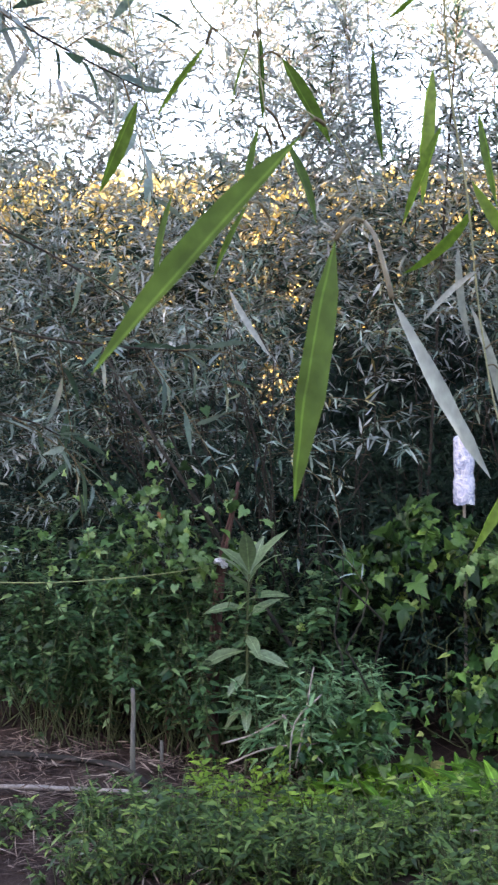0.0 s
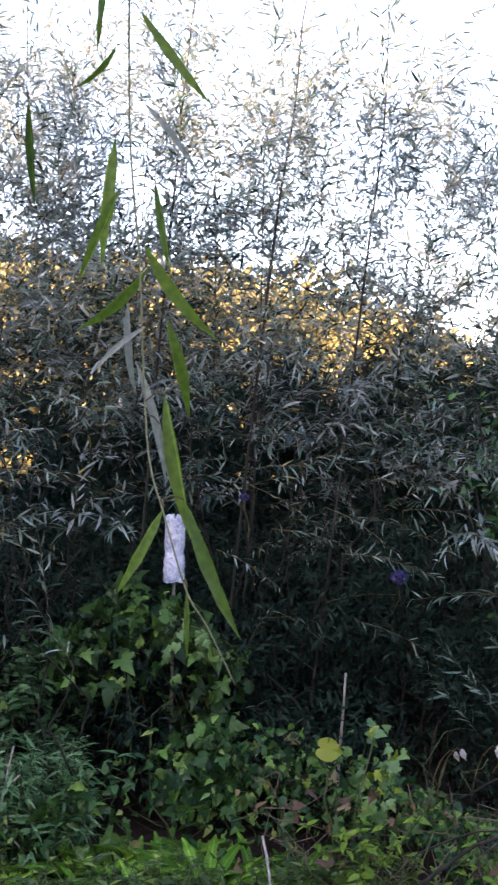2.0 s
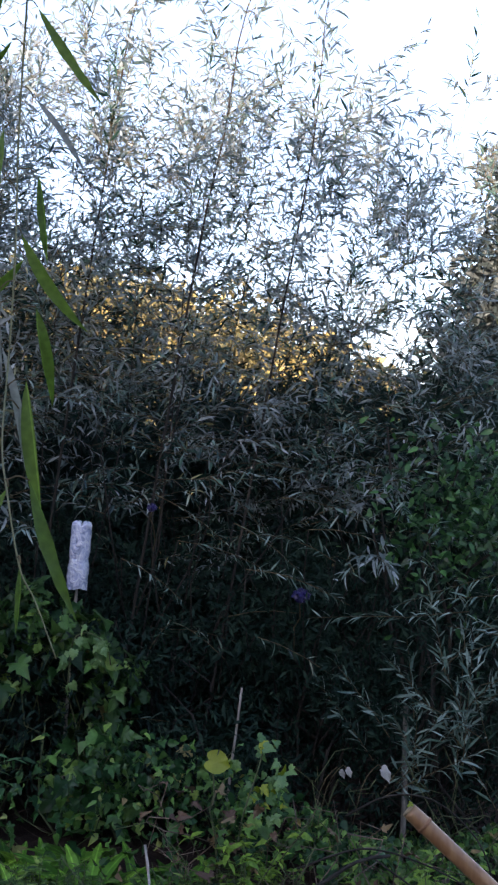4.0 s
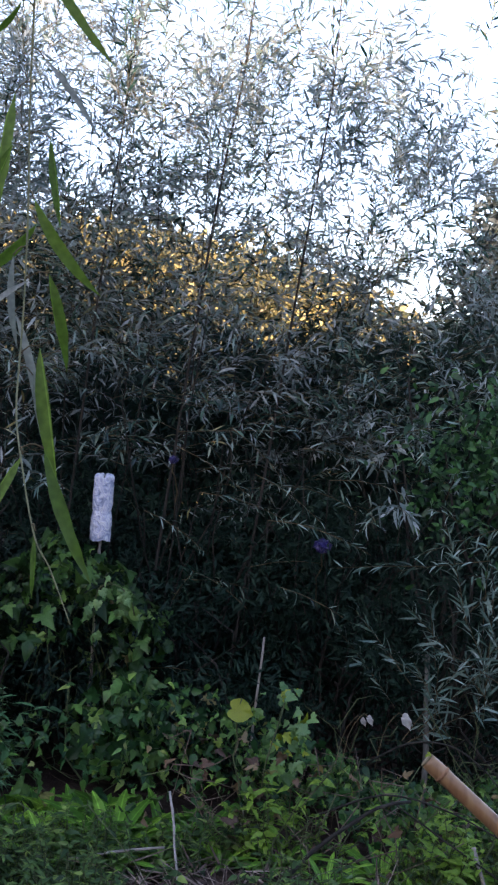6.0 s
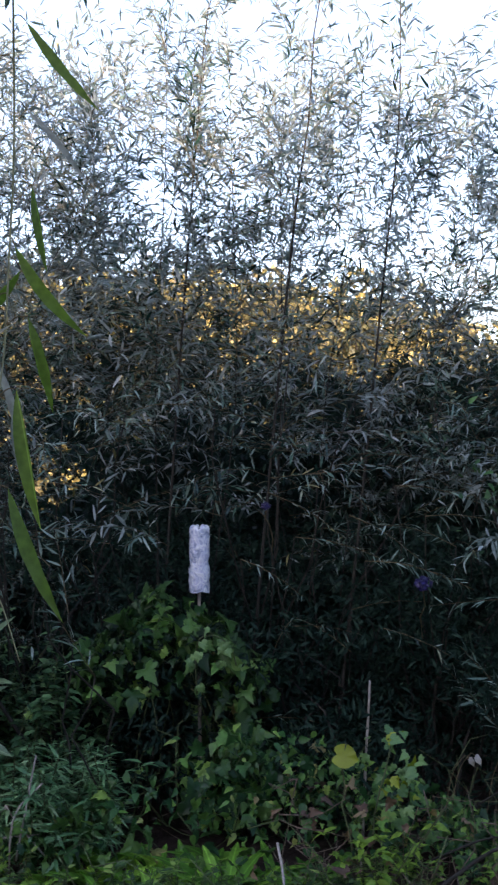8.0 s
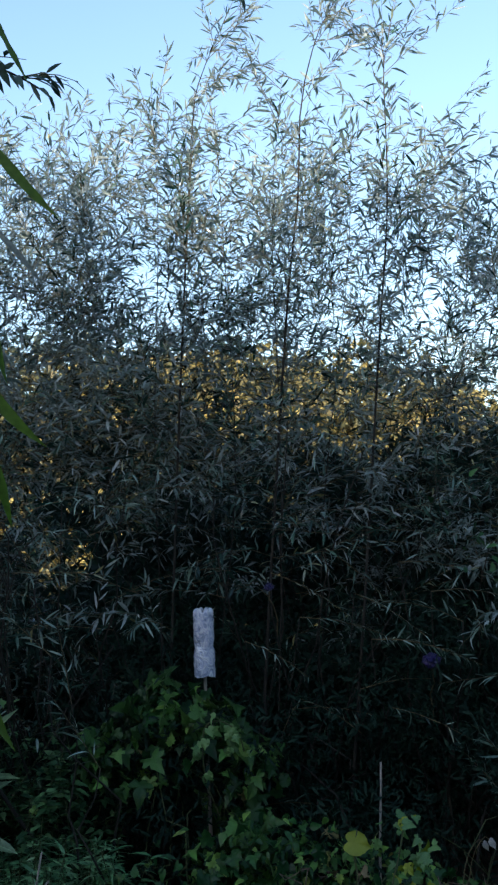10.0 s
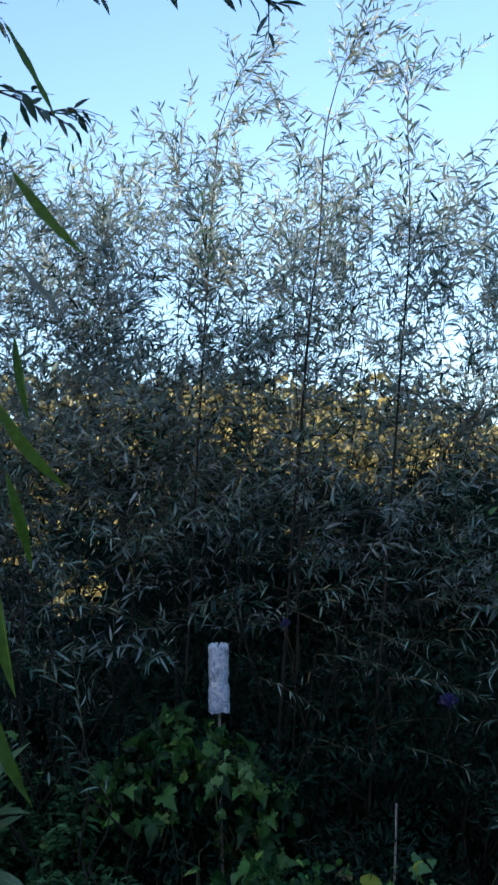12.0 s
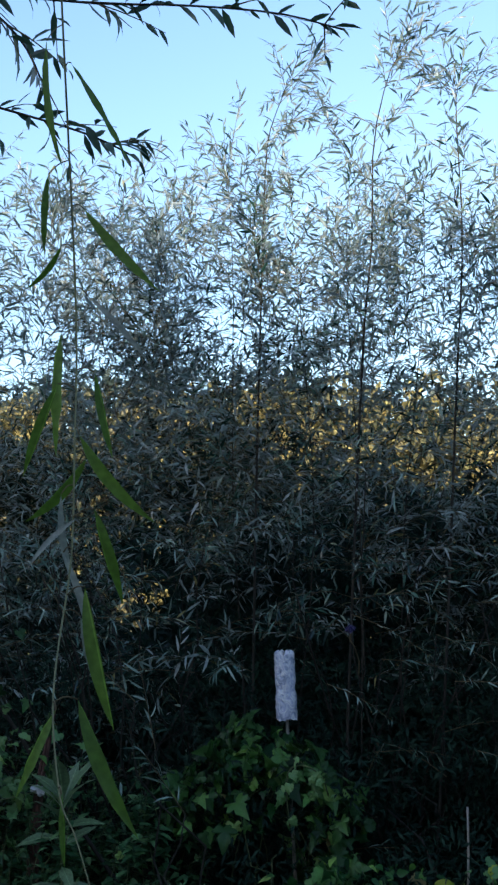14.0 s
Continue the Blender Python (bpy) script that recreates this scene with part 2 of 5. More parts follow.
def plastic_material():
    """Cloudy clear plastic with dents and painted glints."""
    m, n, l, p = nodes_of("cloudy plastic bottle")
    tc = n.new("ShaderNodeTexCoord")
    mp = n.new("ShaderNodeMapping")
    mp.inputs["Scale"].default_value = (34, 34, 30)
    l.new(tc.outputs["Object"], mp.inputs[0])
    nz = n.new("ShaderNodeTexNoise")
    nz.inputs["Scale"].default_value, nz.inputs["Detail"].default_value, nz.inputs["Distortion"].default_value = 1.0, 2, 1.6
    l.new(mp.outputs[0], nz.inputs["Vector"])
    # mottled base colour stands for glints and the dark inside showing through
    col = ramp_node(n, [(0.3, (0.36, 0.42, 0.58)), (0.46, (0.62, 0.69, 0.90)), (0.62, (0.88, 0.93, 1.0))])
    l.new(nz.outputs["Fac"], col.inputs[0])
    l.new(col.outputs[0], p.inputs["Base Color"])
    p.inputs["Roughness"].default_value = 0.08
    p.inputs["Transmission Weight"].default_value = 0.3
    p.inputs["Coat Weight"].default_value, p.inputs["Coat Roughness"].default_value = 0.8, 0.04
    p.inputs["IOR"].default_value = 1.5
    p.inputs["Specular IOR Level"].default_value = 0.7
    bump = n.new("ShaderNodeBump")
    bump.inputs["Strength"].default_value, bump.inputs["Distance"].default_value = 0.9, 0.012
    l.new(nz.outputs["Fac"], bump.inputs["Height"])
    l.new(bump.outputs[0], p.inputs["Normal"])
    return m


M_BOTTLE = plastic_material()


# ---- mesh helpers ----
def mesh_object(name, verts, tris, material, smooth=True):
    verts, tris = np.asarray(verts, np.float32), np.asarray(tris, np.int32)
    me = bpy.data.meshes.new(name)
    me.vertices.add(len(verts))
    me.vertices.foreach_set("co", verts.ravel())
    me.loops.add(3 * len(tris))
    me.loops.foreach_set("vertex_index", tris.ravel())
    me.polygons.add(len(tris))
    me.polygons.foreach_set("loop_start", np.arange(0, 3 * len(tris), 3, dtype=np.int32))
    me.polygons.foreach_set("use_smooth", np.full(len(tris), smooth))
    me.materials.append(material)
    me.update(calc_edges=True)
    me.validate()
    return me


class Pile:
    """Collects many small pieces of one kind into one mesh."""

    def __init__(self):
        self.v, self.t, self.n = [], [], 0

    def add(self, verts, tris):
        self.v.append(verts)
        self.t.append(tris + self.n)
        self.n += len(verts)

    def mesh(self, name, material):
        return mesh_object(name, np.concatenate(self.v), np.concatenate(self.t), material)


def thing(name, at, label, category, group="", kind=""):
    ob = new(name)
    ob.empty_display_size = 0.1
    ob.matrix_basis = Matrix.Translation(at)
    return tagged(ob, label, category, group, kind)


def child(name, mesh, parent, label="", kind=""):
    """One mesh object under a thing; its mesh is given in world coordinates."""
    ob = new(name, mesh)
    ob.parent = parent
    ob.matrix_parent_inverse = parent_world(parent).inverted()
    return tagged(ob, label, kind=kind)


def parent_world(ob):
    return ob.matrix_basis if ob.parent is None else parent_world(ob.parent) @ ob.matrix_parent_inverse @ ob.matrix_basis


def unit(v):
    v = np.asarray(v, float)
    return v / np.maximum(np.linalg.norm(v, axis=-1, keepdims=True), 1e-9)


LANCE = ((0.0, 0.0), (0.3, 0.92), (0.66, 0.78), (1.0, 0.0))
LANCE_FAR = ((0.0, 0.0), (0.45, 1.0), (1.0, 0.0))
LANCE_FINE = ((0.0, 0.0), (0.04, 0.14), (0.1, 0.42), (0.2, 0.72), (0.32, 0.92), (0.45, 1.0), (0.6, 0.93), (0.73, 0.74), (0.85, 0.46), (0.94, 0.2), (1.0, 0.0))
OVATE = ((0.0, 0.0), (0.1, 0.05), (0.22, 0.75), (0.38, 1.0), (0.65, 0.7), (1.0, 0.0))


def leaf_batch(base, ahead, face, length, width, droop, profile=LANCE, fold=0.12, wave=0.0, sickle=0.0):
    """Folded, curved leaves: base points, directions, upper sides, sizes. Returns vertices and triangles."""
    base, ahead, face = np.atleast_2d(base), unit(np.atleast_2d(ahead)), np.atleast_2d(face)
    face = unit(face - (face * ahead).sum(-1, keepdims=True) * ahead + 1e-6)
    side = np.cross(ahead, face)
    n = len(base)
    length, width, droop = (np.broadcast_to(np.asarray(q, float), (n,))[:, None, None] for q in (length, width, droop))
    s = np.array([q[0] for q in profile])[None, :, None]
    w = np.array([q[1] for q in profile])[None, :, None]
    mid = base[:, None] + ahead[:, None] * length * (s - 0.18 * droop * s ** 3) - face[:, None] * length * droop * s ** 2
    mid = mid + side[:, None] * length * sickle * (s - s ** 2) * 4
    rip = wave * np.sin(np.arange(len(profile)) * 2.4)[None, :, None] * w
    edge_l = mid + side[:, None] * width * w / 2 + face[:, None] * width * (fold * w + rip)
    edge_r = mid - side[:, None] * width * w / 2 + face[:, None] * width * (fold * w - rip)
    k = len(profile)
    inner = np.stack([edge_l[:, 1:-1], mid[:, 1:-1], edge_r[:, 1:-1]], 2).reshape(n, -1, 3)
    verts = np.concatenate([mid[:, :1], inner, mid[:, -1:]], 1)
    m = k - 2
    t = [(0, 2, 1), (0, 3, 2)]
    for j in range(m - 1):
        q = 1 + 3 * j
        t += [(q, q + 1, q + 4), (q, q + 4, q + 3), (q + 1, q + 2, q + 5), (q + 1, q + 5, q + 4)]
    q, tip = 1 + 3 * (m - 1), 1 + 3 * m
    t += [(q, q + 1, tip), (q + 1, q + 2, tip)]
    per = verts.shape[1]
    tris = (np.array(t)[None] + per * np.arange(n)[:, None, None]).reshape(-1, 3)
    return verts.reshape(-1, 3), tris


LOBES = [(0.0, 0.02), (0.10, -0.10), (0.30, -0.15), (0.35, -0.03), (0.50, 0.07), (0.40, 0.14), (0.37, 0.23), (0.54, 0.38), (0.46, 0.46),
         (0.33, 0.45), (0.24, 0.47), (0.30, 0.64), (0.20, 0.70), (0.13, 0.82), (0.0, 1.0)]
ROUND = [(0.0, 0.03), (0.13, -0.10), (0.27, -0.05), (0.40, -0.08), (0.42, 0.06), (0.55, 0.14), (0.46, 0.24), (0.57, 0.38), (0.43, 0.42),
         (0.45, 0.60), (0.32, 0.60), (0.29, 0.77), (0.18, 0.75), (0.11, 0.90), (0.0, 0.97)]
THREE = [(0.0, 0.02), (0.14, -0.06), (0.26, 0.02), (0.32, 0.14), (0.48, 0.24), (0.58, 0.40), (0.42, 0.40), (0.30, 0.38), (0.27, 0.50),
         (0.28, 0.60), (0.24, 0.70), (0.18, 0.80), (0.12, 0.89), (0.05, 0.96), (0.0, 1.0)]
BROADLEAF = [(0.0, 0.04), (0.12, -0.08), (0.26, -0.10), (0.36, -0.02), (0.42, 0.10), (0.47, 0.22), (0.49, 0.34), (0.48, 0.45), (0.44, 0.55),
             (0.42, 0.62), (0.34, 0.68), (0.27, 0.77), (0.18, 0.80), (0.10, 0.86), (0.0, 0.93)]
HEART = [(0.0, 0.05), (0.10, -0.05), (0.22, -0.05), (0.31, 0.03), (0.36, 0.14), (0.38, 0.25), (0.36, 0.36), (0.32, 0.47), (0.27, 0.57),
         (0.22, 0.66), (0.16, 0.75), (0.11, 0.83), (0.07, 0.90), (0.03, 0.96), (0.0, 1.0)]


def lobed_batch(base, ahead, face, size, droop, outline=LOBES, ruffle=0.05):
    """Lobed or heart-shaped vine leaves, cupped, ruffled and drooping."""
    base, ahead, face = np.atleast_2d(base), unit(np.atleast_2d(ahead)), np.atleast_2d(face)
    face = unit(face - (face * ahead).sum(-1, keepdims=True) * ahead + 1e-6)
    side = np.cross(ahead, face)
    n = len(base)
    out = outline + [(-0.93 * x, y * 0.97) for x, y in outline[-2:0:-1]]
    pts = np.array(out + [(0.0, 0.35)])
    size, droop = (np.broadcast_to(np.asarray(q, float), (n,))[:, None, None] for q in (size, droop))
    u, v = pts[None, :, :1], pts[None, :, 1:]
    r2 = u ** 2 + (v - 0.35) ** 2
    verts = base[:, None] + size * (side[:, None] * u + ahead[:, None] * v - face[:, None] * (droop * v ** 2 + 0.3 * r2 - 0.3 * np.abs(u) + ruffle * np.sin(9 * u + 7 * v + 4 * droop)))
    m = len(out)
    t = np.array([(j, (j + 1) % m, m) for j in range(m)])
    tris = (t[None] + (m + 1) * np.arange(n)[:, None, None]).reshape(-1, 3)
    return verts.reshape(-1, 3), tris


def tube(points, radii, sides=6, cap=True):
    """A tapered round stem along points."""
    p = np.asarray(points, float)
    r = np.broadcast_to(np.asarray(radii, float), (len(p),))
    d = unit(np.gradient(p, axis=0))
    ref = np.array([0.3, 0.9, 0.31]) if abs(d[0] @ np.array([0.3, 0.9, 0.31])) < 0.9 else np.array([1.0, 0, 0])
    u = unit(np.cross(d, ref))
    w = np.cross(d, u)
    ang = np.arange(sides) * 2 * np.pi / sides
    ring = p[:, None] + r[:, None, None] * (u[:, None] * np.cos(ang)[None, :, None] + w[:, None] * np.sin(ang)[None, :, None])
    v = ring.reshape(-1, 3)
    i, j = np.meshgrid(np.arange(len(p) - 1), np.arange(sides), indexing="ij")
    a0, b0 = (i * sides + j).ravel(), (i * sides + (j + 1) % sides).ravel()
    t = np.concatenate([np.stack([a0, b0, b0 + sides], 1), np.stack([a0, b0 + sides, a0 + sides], 1)])
    if cap:
        v = np.concatenate([v, p[:1], p[-1:]])
        c0, c1, last = len(v) - 2, len(v) - 1, (len(p) - 1) * sides
        k = np.arange(sides)
        t = np.concatenate([t, np.stack([(k + 1) % sides, k, np.full(sides, c0)], 1), np.stack([last + k, last + (k + 1) % sides, np.full(sides, c1)], 1)])
    return v, t


def smooth_line(points, n):
    """A rounded line through points."""
    p = np.asarray(points, float)
    t = np.linspace(0, len(p) - 1, n)
    k = np.clip(t.astype(int), 0, len(p) - 2)
    f = (t - k)[:, None]
    q = np.concatenate([[2 * p[0] - p[1]], p, [2 * p[-1] - p[-2]]])
    a, b, c, d = q[k], q[k + 1], q[k + 2], q[k + 3]
    return 0.5 * (2 * b + (c - a) * f + (2 * a - 5 * b + 4 * c - d) * f ** 2 + (3 * b - a - 3 * c + d) * f ** 3)


def noisy_line(a, b, n, wobble):
    p = np.linspace(a, b, n)
    step = rng.normal(0, wobble / math.sqrt(n), (n, 3)).cumsum(0)
    return p + step - np.linspace(step[0], step[-1], n)


def ground_z(x, y):
    """Height of the uneven ground."""
    return 0.05 * np.sin(1.3 * x + 0.4) * np.sin(0.9 * y) + 0.03 * np.sin(3.1 * x + 1.7 * y) + 0.02 * np.cos(5.3 * y - 2.2 * x) - 0.02


# ---- ground ----
def build_ground():
    near = np.linspace(-6, 6, 121)
    far = np.array([7, 9, 12, 16, 25, 45, 90, 200, 600, 1500, 3000.0])
    xs = np.concatenate([-far[::-1], near, far])
    ys = np.concatenate([-far[::-1] , np.linspace(-6, 10, 161), far[2:] + 2])
    gx, gy = np.meshgrid(xs, ys, indexing="ij")
    fade = np.exp(-np.maximum(np.hypot(gx, gy - 3) - 8, 0) / 4)
    z = ground_z(gx, gy) * fade + rng.normal(0, 0.006, gx.shape) * fade
    v = np.stack([gx, gy, z], -1).reshape(-1, 3)
    i, j = np.meshgrid(np.arange(len(xs) - 1), np.arange(len(ys) - 1), indexing="ij")
    a0 = (i * len(ys) + j).ravel()
    b0 = a0 + len(ys)
    t = np.concatenate([np.stack([a0, b0, b0 + 1], 1), np.stack([a0, b0 + 1, a0 + 1], 1)])
    tagged(new("ground", mesh_object("ground", v, t, M_SOIL)), "damp dark brown soil between the weeds", "ground", kind="structure")


build_ground()


# ---- distance: sunlit hedge, dark hedge, unseen shade belt behind ----
def leaf_cloud(pile, centres, radii, count, size, squash=0.85, profile=LANCE_FAR, wide=0.45, shell=0.55):
    """Leaves spread through round lumps, thicker towards their skins."""
    centres, radii = np.asarray(centres, float), np.asarray(radii, float)
    share = radii ** 2 / (radii ** 2).sum()
    pick = rng.choice(len(centres), count, p=share)
    d = unit(rng.normal(0, 1, (count, 3)))
    r = radii[pick] * (1 - shell * rng.random(count) ** 1.6)
    p = centres[pick] + d * r[:, None] * np.array([1, 1, squash])
    p[:, 2] = np.maximum(p[:, 2], 0.02)
    off = np.hypot(p[:, 0] + 0.95 + 0.215 * (p[:, 1] - 5.95), p[:, 2] - 1.44)      # a chink through the undergrowth
    p[(off < 0.25) & (p[:, 1] > 5.0) & (p[:, 1] < 9.2) & (rng.random(count) < 0.85), 2] -= 0.6
    near = (np.abs(p[:, 0] + 0.122) < 0.11) & (p[:, 1] < 4.9) & (np.abs(p[:, 2] - 1.12) < 0.22)      # room kept round the bottle
    p[near, 1] += 0.3
    ahead = d * 0.4 + rng.normal(0, 0.6, (count, 3)) + np.array([0, 0, -0.15])
    face = d + rng.normal(0, 0.5, (count, 3)) + np.array([0, 0, 0.4])
    ln = size * rng.uniform(0.6, 1.3, count)
    pile.add(*leaf_batch(p, ahead, face, ln, ln * wide, rng.uniform(0, 0.4, count), profile))


def bush(name, at, lumps, count, size, material, label, category, group, wide=0.45, profile=LANCE_FAR, trunk=0.06):
    """A crown of leaves over a few trunks. lumps: (x, y, z, radius) from the foot."""
    ob = thing(name, at, label, category, group)
    lumps = np.array(lumps)
    c = lumps[:, :3] + np.array(at)
    for k in range(3):
        top = c[np.argsort(c[:, 2])[-1 - rng.integers(len(c) // 3)]]
        foot = np.array(at) + np.array([rng.normal(0, 0.15), rng.normal(0, 0.15), -0.05])
        child("trunk", mesh_object("trunk", *tube(noisy_line(foot, top, 8, 0.25), np.linspace(trunk, trunk * 0.25, 8), 7), M_BARK), ob)
    pile = Pile()
    leaf_cloud(pile, c, lumps[:, 3], count, size, wide=wide, profile=profile)
    child("crown", pile.mesh("crown", material), ob, kind="stuff")
    return ob


def lumps_for(width, height, n, r0, r1):
    """Lumps that fill a hedge section from the ground to an uneven top."""
    out = []
    cols = max(2, int(width / (1.1 * r0)))
    rows = max(2, int(height / (1.2 * r0)))
    for x in np.linspace(-width / 2, width / 2, cols):
        for z in np.linspace(r0 * 0.7, height - r0 * 0.95, rows):
            out.append((x + rng.normal(0, 0.15 * r0), rng.uniform(-0.3, 0.3), z + rng.normal(0, 0.22 * r0), r0 * rng.uniform(0.8, 1.15)))
    for _ in range(n // 3):
        r = rng.uniform(r0, r1)
        out.append((rng.uniform(-width, width) / 2, rng.uniform(-0.5, 0.3), rng.uniform(0.3, max(0.4, height - r)), r))
    return out


# sunlit autumn bushes beyond the willows, lower towards the far right
for x, top in ((-8.2, 4.1), (-6.6, 4.2), (-5.0, 4.0), (-3.5, 4.15), (-2.1, 4.0), (-0.8, 4.05), (0.5, 3.8), (1.5, 3.35), (2.5, 2.95), (3.6, 2.6)):
    bush("autumn_bush", (x, 14.2 + rng.uniform(-0.6, 0.6), 0), lumps_for(2.0, top, 18, 0.36, 0.6), 6600, 0.125, M_GOLD,
         "sunlit golden yellow bush beyond the willows", "bush", "sunlit bushes beyond the willows", wide=0.55)
for x, top in ((-9, 4.1), (-6.5, 4.2), (-4, 4.2), (-1.5, 4.2), (0.6, 3.85), (2.6, 3.05)):
    bush("autumn_bush", (x, 16.2, 0), lumps_for(2.6, top, 12, 0.5, 0.8), 4600, 0.17, M_GOLD,
         "golden brown bush in the back row of the hedge", "bush", "sunlit bushes beyond the willows", wide=0.55)
for x, top in ((5.2, 3.0), (7.0, 3.6), (9.0, 3.9)):
    bush("green_bush", (x, 13.5, 0), lumps_for(2.2, top, 12, 0.5, 0.9), 3000, 0.14, M_FARGREEN,
         "dull green bush in the distance", "bush", "green bushes in the distance")
for x, top in ((-13, 7.3), (-9.6, 7.2), (-6.4, 7.1), (-3.4, 6.9), (-0.6, 6.6), (2.0, 5.6), (4.6, 4.6), (7.5, 4.4)):
    bush("far_tree", (x, 30 + rng.uniform(-1, 1), 0), lumps_for(3.6, top, 9, 0.8, 1.3), 3000, 0.34, M_FARDARK,
         "dark bluish tree far behind the hedge", "tree", "dark trees far behind the hedge", wide=0.6, trunk=0.14)
# dense shrubs right behind and under the willows, deep shade put into their leaf colour
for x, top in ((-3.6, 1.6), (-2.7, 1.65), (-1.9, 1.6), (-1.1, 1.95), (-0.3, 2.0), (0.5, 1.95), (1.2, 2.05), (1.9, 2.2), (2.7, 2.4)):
    bush("undergrowth_shrub", (x, 7.0 + rng.uniform(-0.3, 0.3), 0), lumps_for(1.1, top, 12, 0.3, 0.5), 3800, 0.098, M_SHADE_LEAF,
         "dense shrub behind willows, leaves coloured dark for deep shade", "shrub", "shaded shrubs behind the willows", wide=0.4, trunk=0.02)
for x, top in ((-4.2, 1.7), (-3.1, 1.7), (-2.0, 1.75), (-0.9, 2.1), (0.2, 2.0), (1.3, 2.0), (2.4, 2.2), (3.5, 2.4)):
    bush("undergrowth_shrub", (x, 8.6 + rng.uniform(-0.3, 0.3), 0), lumps_for(1.3, top, 9, 0.35, 0.5), 3000, 0.15, M_SHADE_LEAF,
         "shrub closing the back of the thicket, leaves coloured dark for shade", "shrub", "shrubs at the back of the thicket", wide=0.5, trunk=0.02)
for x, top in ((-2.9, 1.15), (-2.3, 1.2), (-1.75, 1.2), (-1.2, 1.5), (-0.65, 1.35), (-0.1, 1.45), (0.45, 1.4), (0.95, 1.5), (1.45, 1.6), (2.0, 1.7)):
    bush("undergrowth_shrub", (x, 5.95 + rng.uniform(-0.2, 0.2), 0), lumps_for(0.75, top, 12, 0.24, 0.38), 3000, 0.07, M_SHADE_LEAF,
         "small-leaved shrub under the willows, leaves coloured dark for their shade", "shrub", "shaded shrubs under the willows", wide=0.35, trunk=0.014)


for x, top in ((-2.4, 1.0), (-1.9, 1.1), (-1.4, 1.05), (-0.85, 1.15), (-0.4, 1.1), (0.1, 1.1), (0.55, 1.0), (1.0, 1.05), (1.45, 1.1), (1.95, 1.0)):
    bush("undergrowth_shrub", (x, 5.06 + rng.uniform(-0.08, 0.08), 0), lumps_for(0.6, top + 0.22, 9, 0.18, 0.26), 4200, 0.048, M_SHADE_LEAF,
         "low small-leaved shrub at the willows' feet, coloured dark for shade", "shrub", "low shaded shrubs at the willows' feet", wide=0.22, trunk=0.008)


def shade_belt():
    """Unseen trees added behind the camera to lay shade over the garden."""
    for k, x in enumerate(np.arange(-26, 20, 3.8)):
        at = (x, -8.5 + rng.uniform(-0.5, 0.5), 0)
        # tops set so shade covers the willows but not the hedge beyond
        top = (6.35 if -13 < x < 5 else 5.65) + rng.uniform(-0.3, 0.3)
        lumps = [(rng.uniform(-2, 2), rng.uniform(-0.7, 0.7), z, 1.25) for z in np.linspace(0.7, top - 1.25, 9)]
        lumps += [(q, 0, top - 0.9, 0.9) for q in (-1.6, 0, 1.6)]
        lumps += [(q, 0, z, 1.2) for q in (-1.5, 0, 1.5) for z in (1.0, 2.6, 4.0)]
        bush("shade_tree", at, lumps, 3600, 0.55, M_FARGREEN, "unseen tall leafy tree added behind the garden to cast shade", "tree", "trees of the belt behind the garden", wide=0.6)


shade_belt()


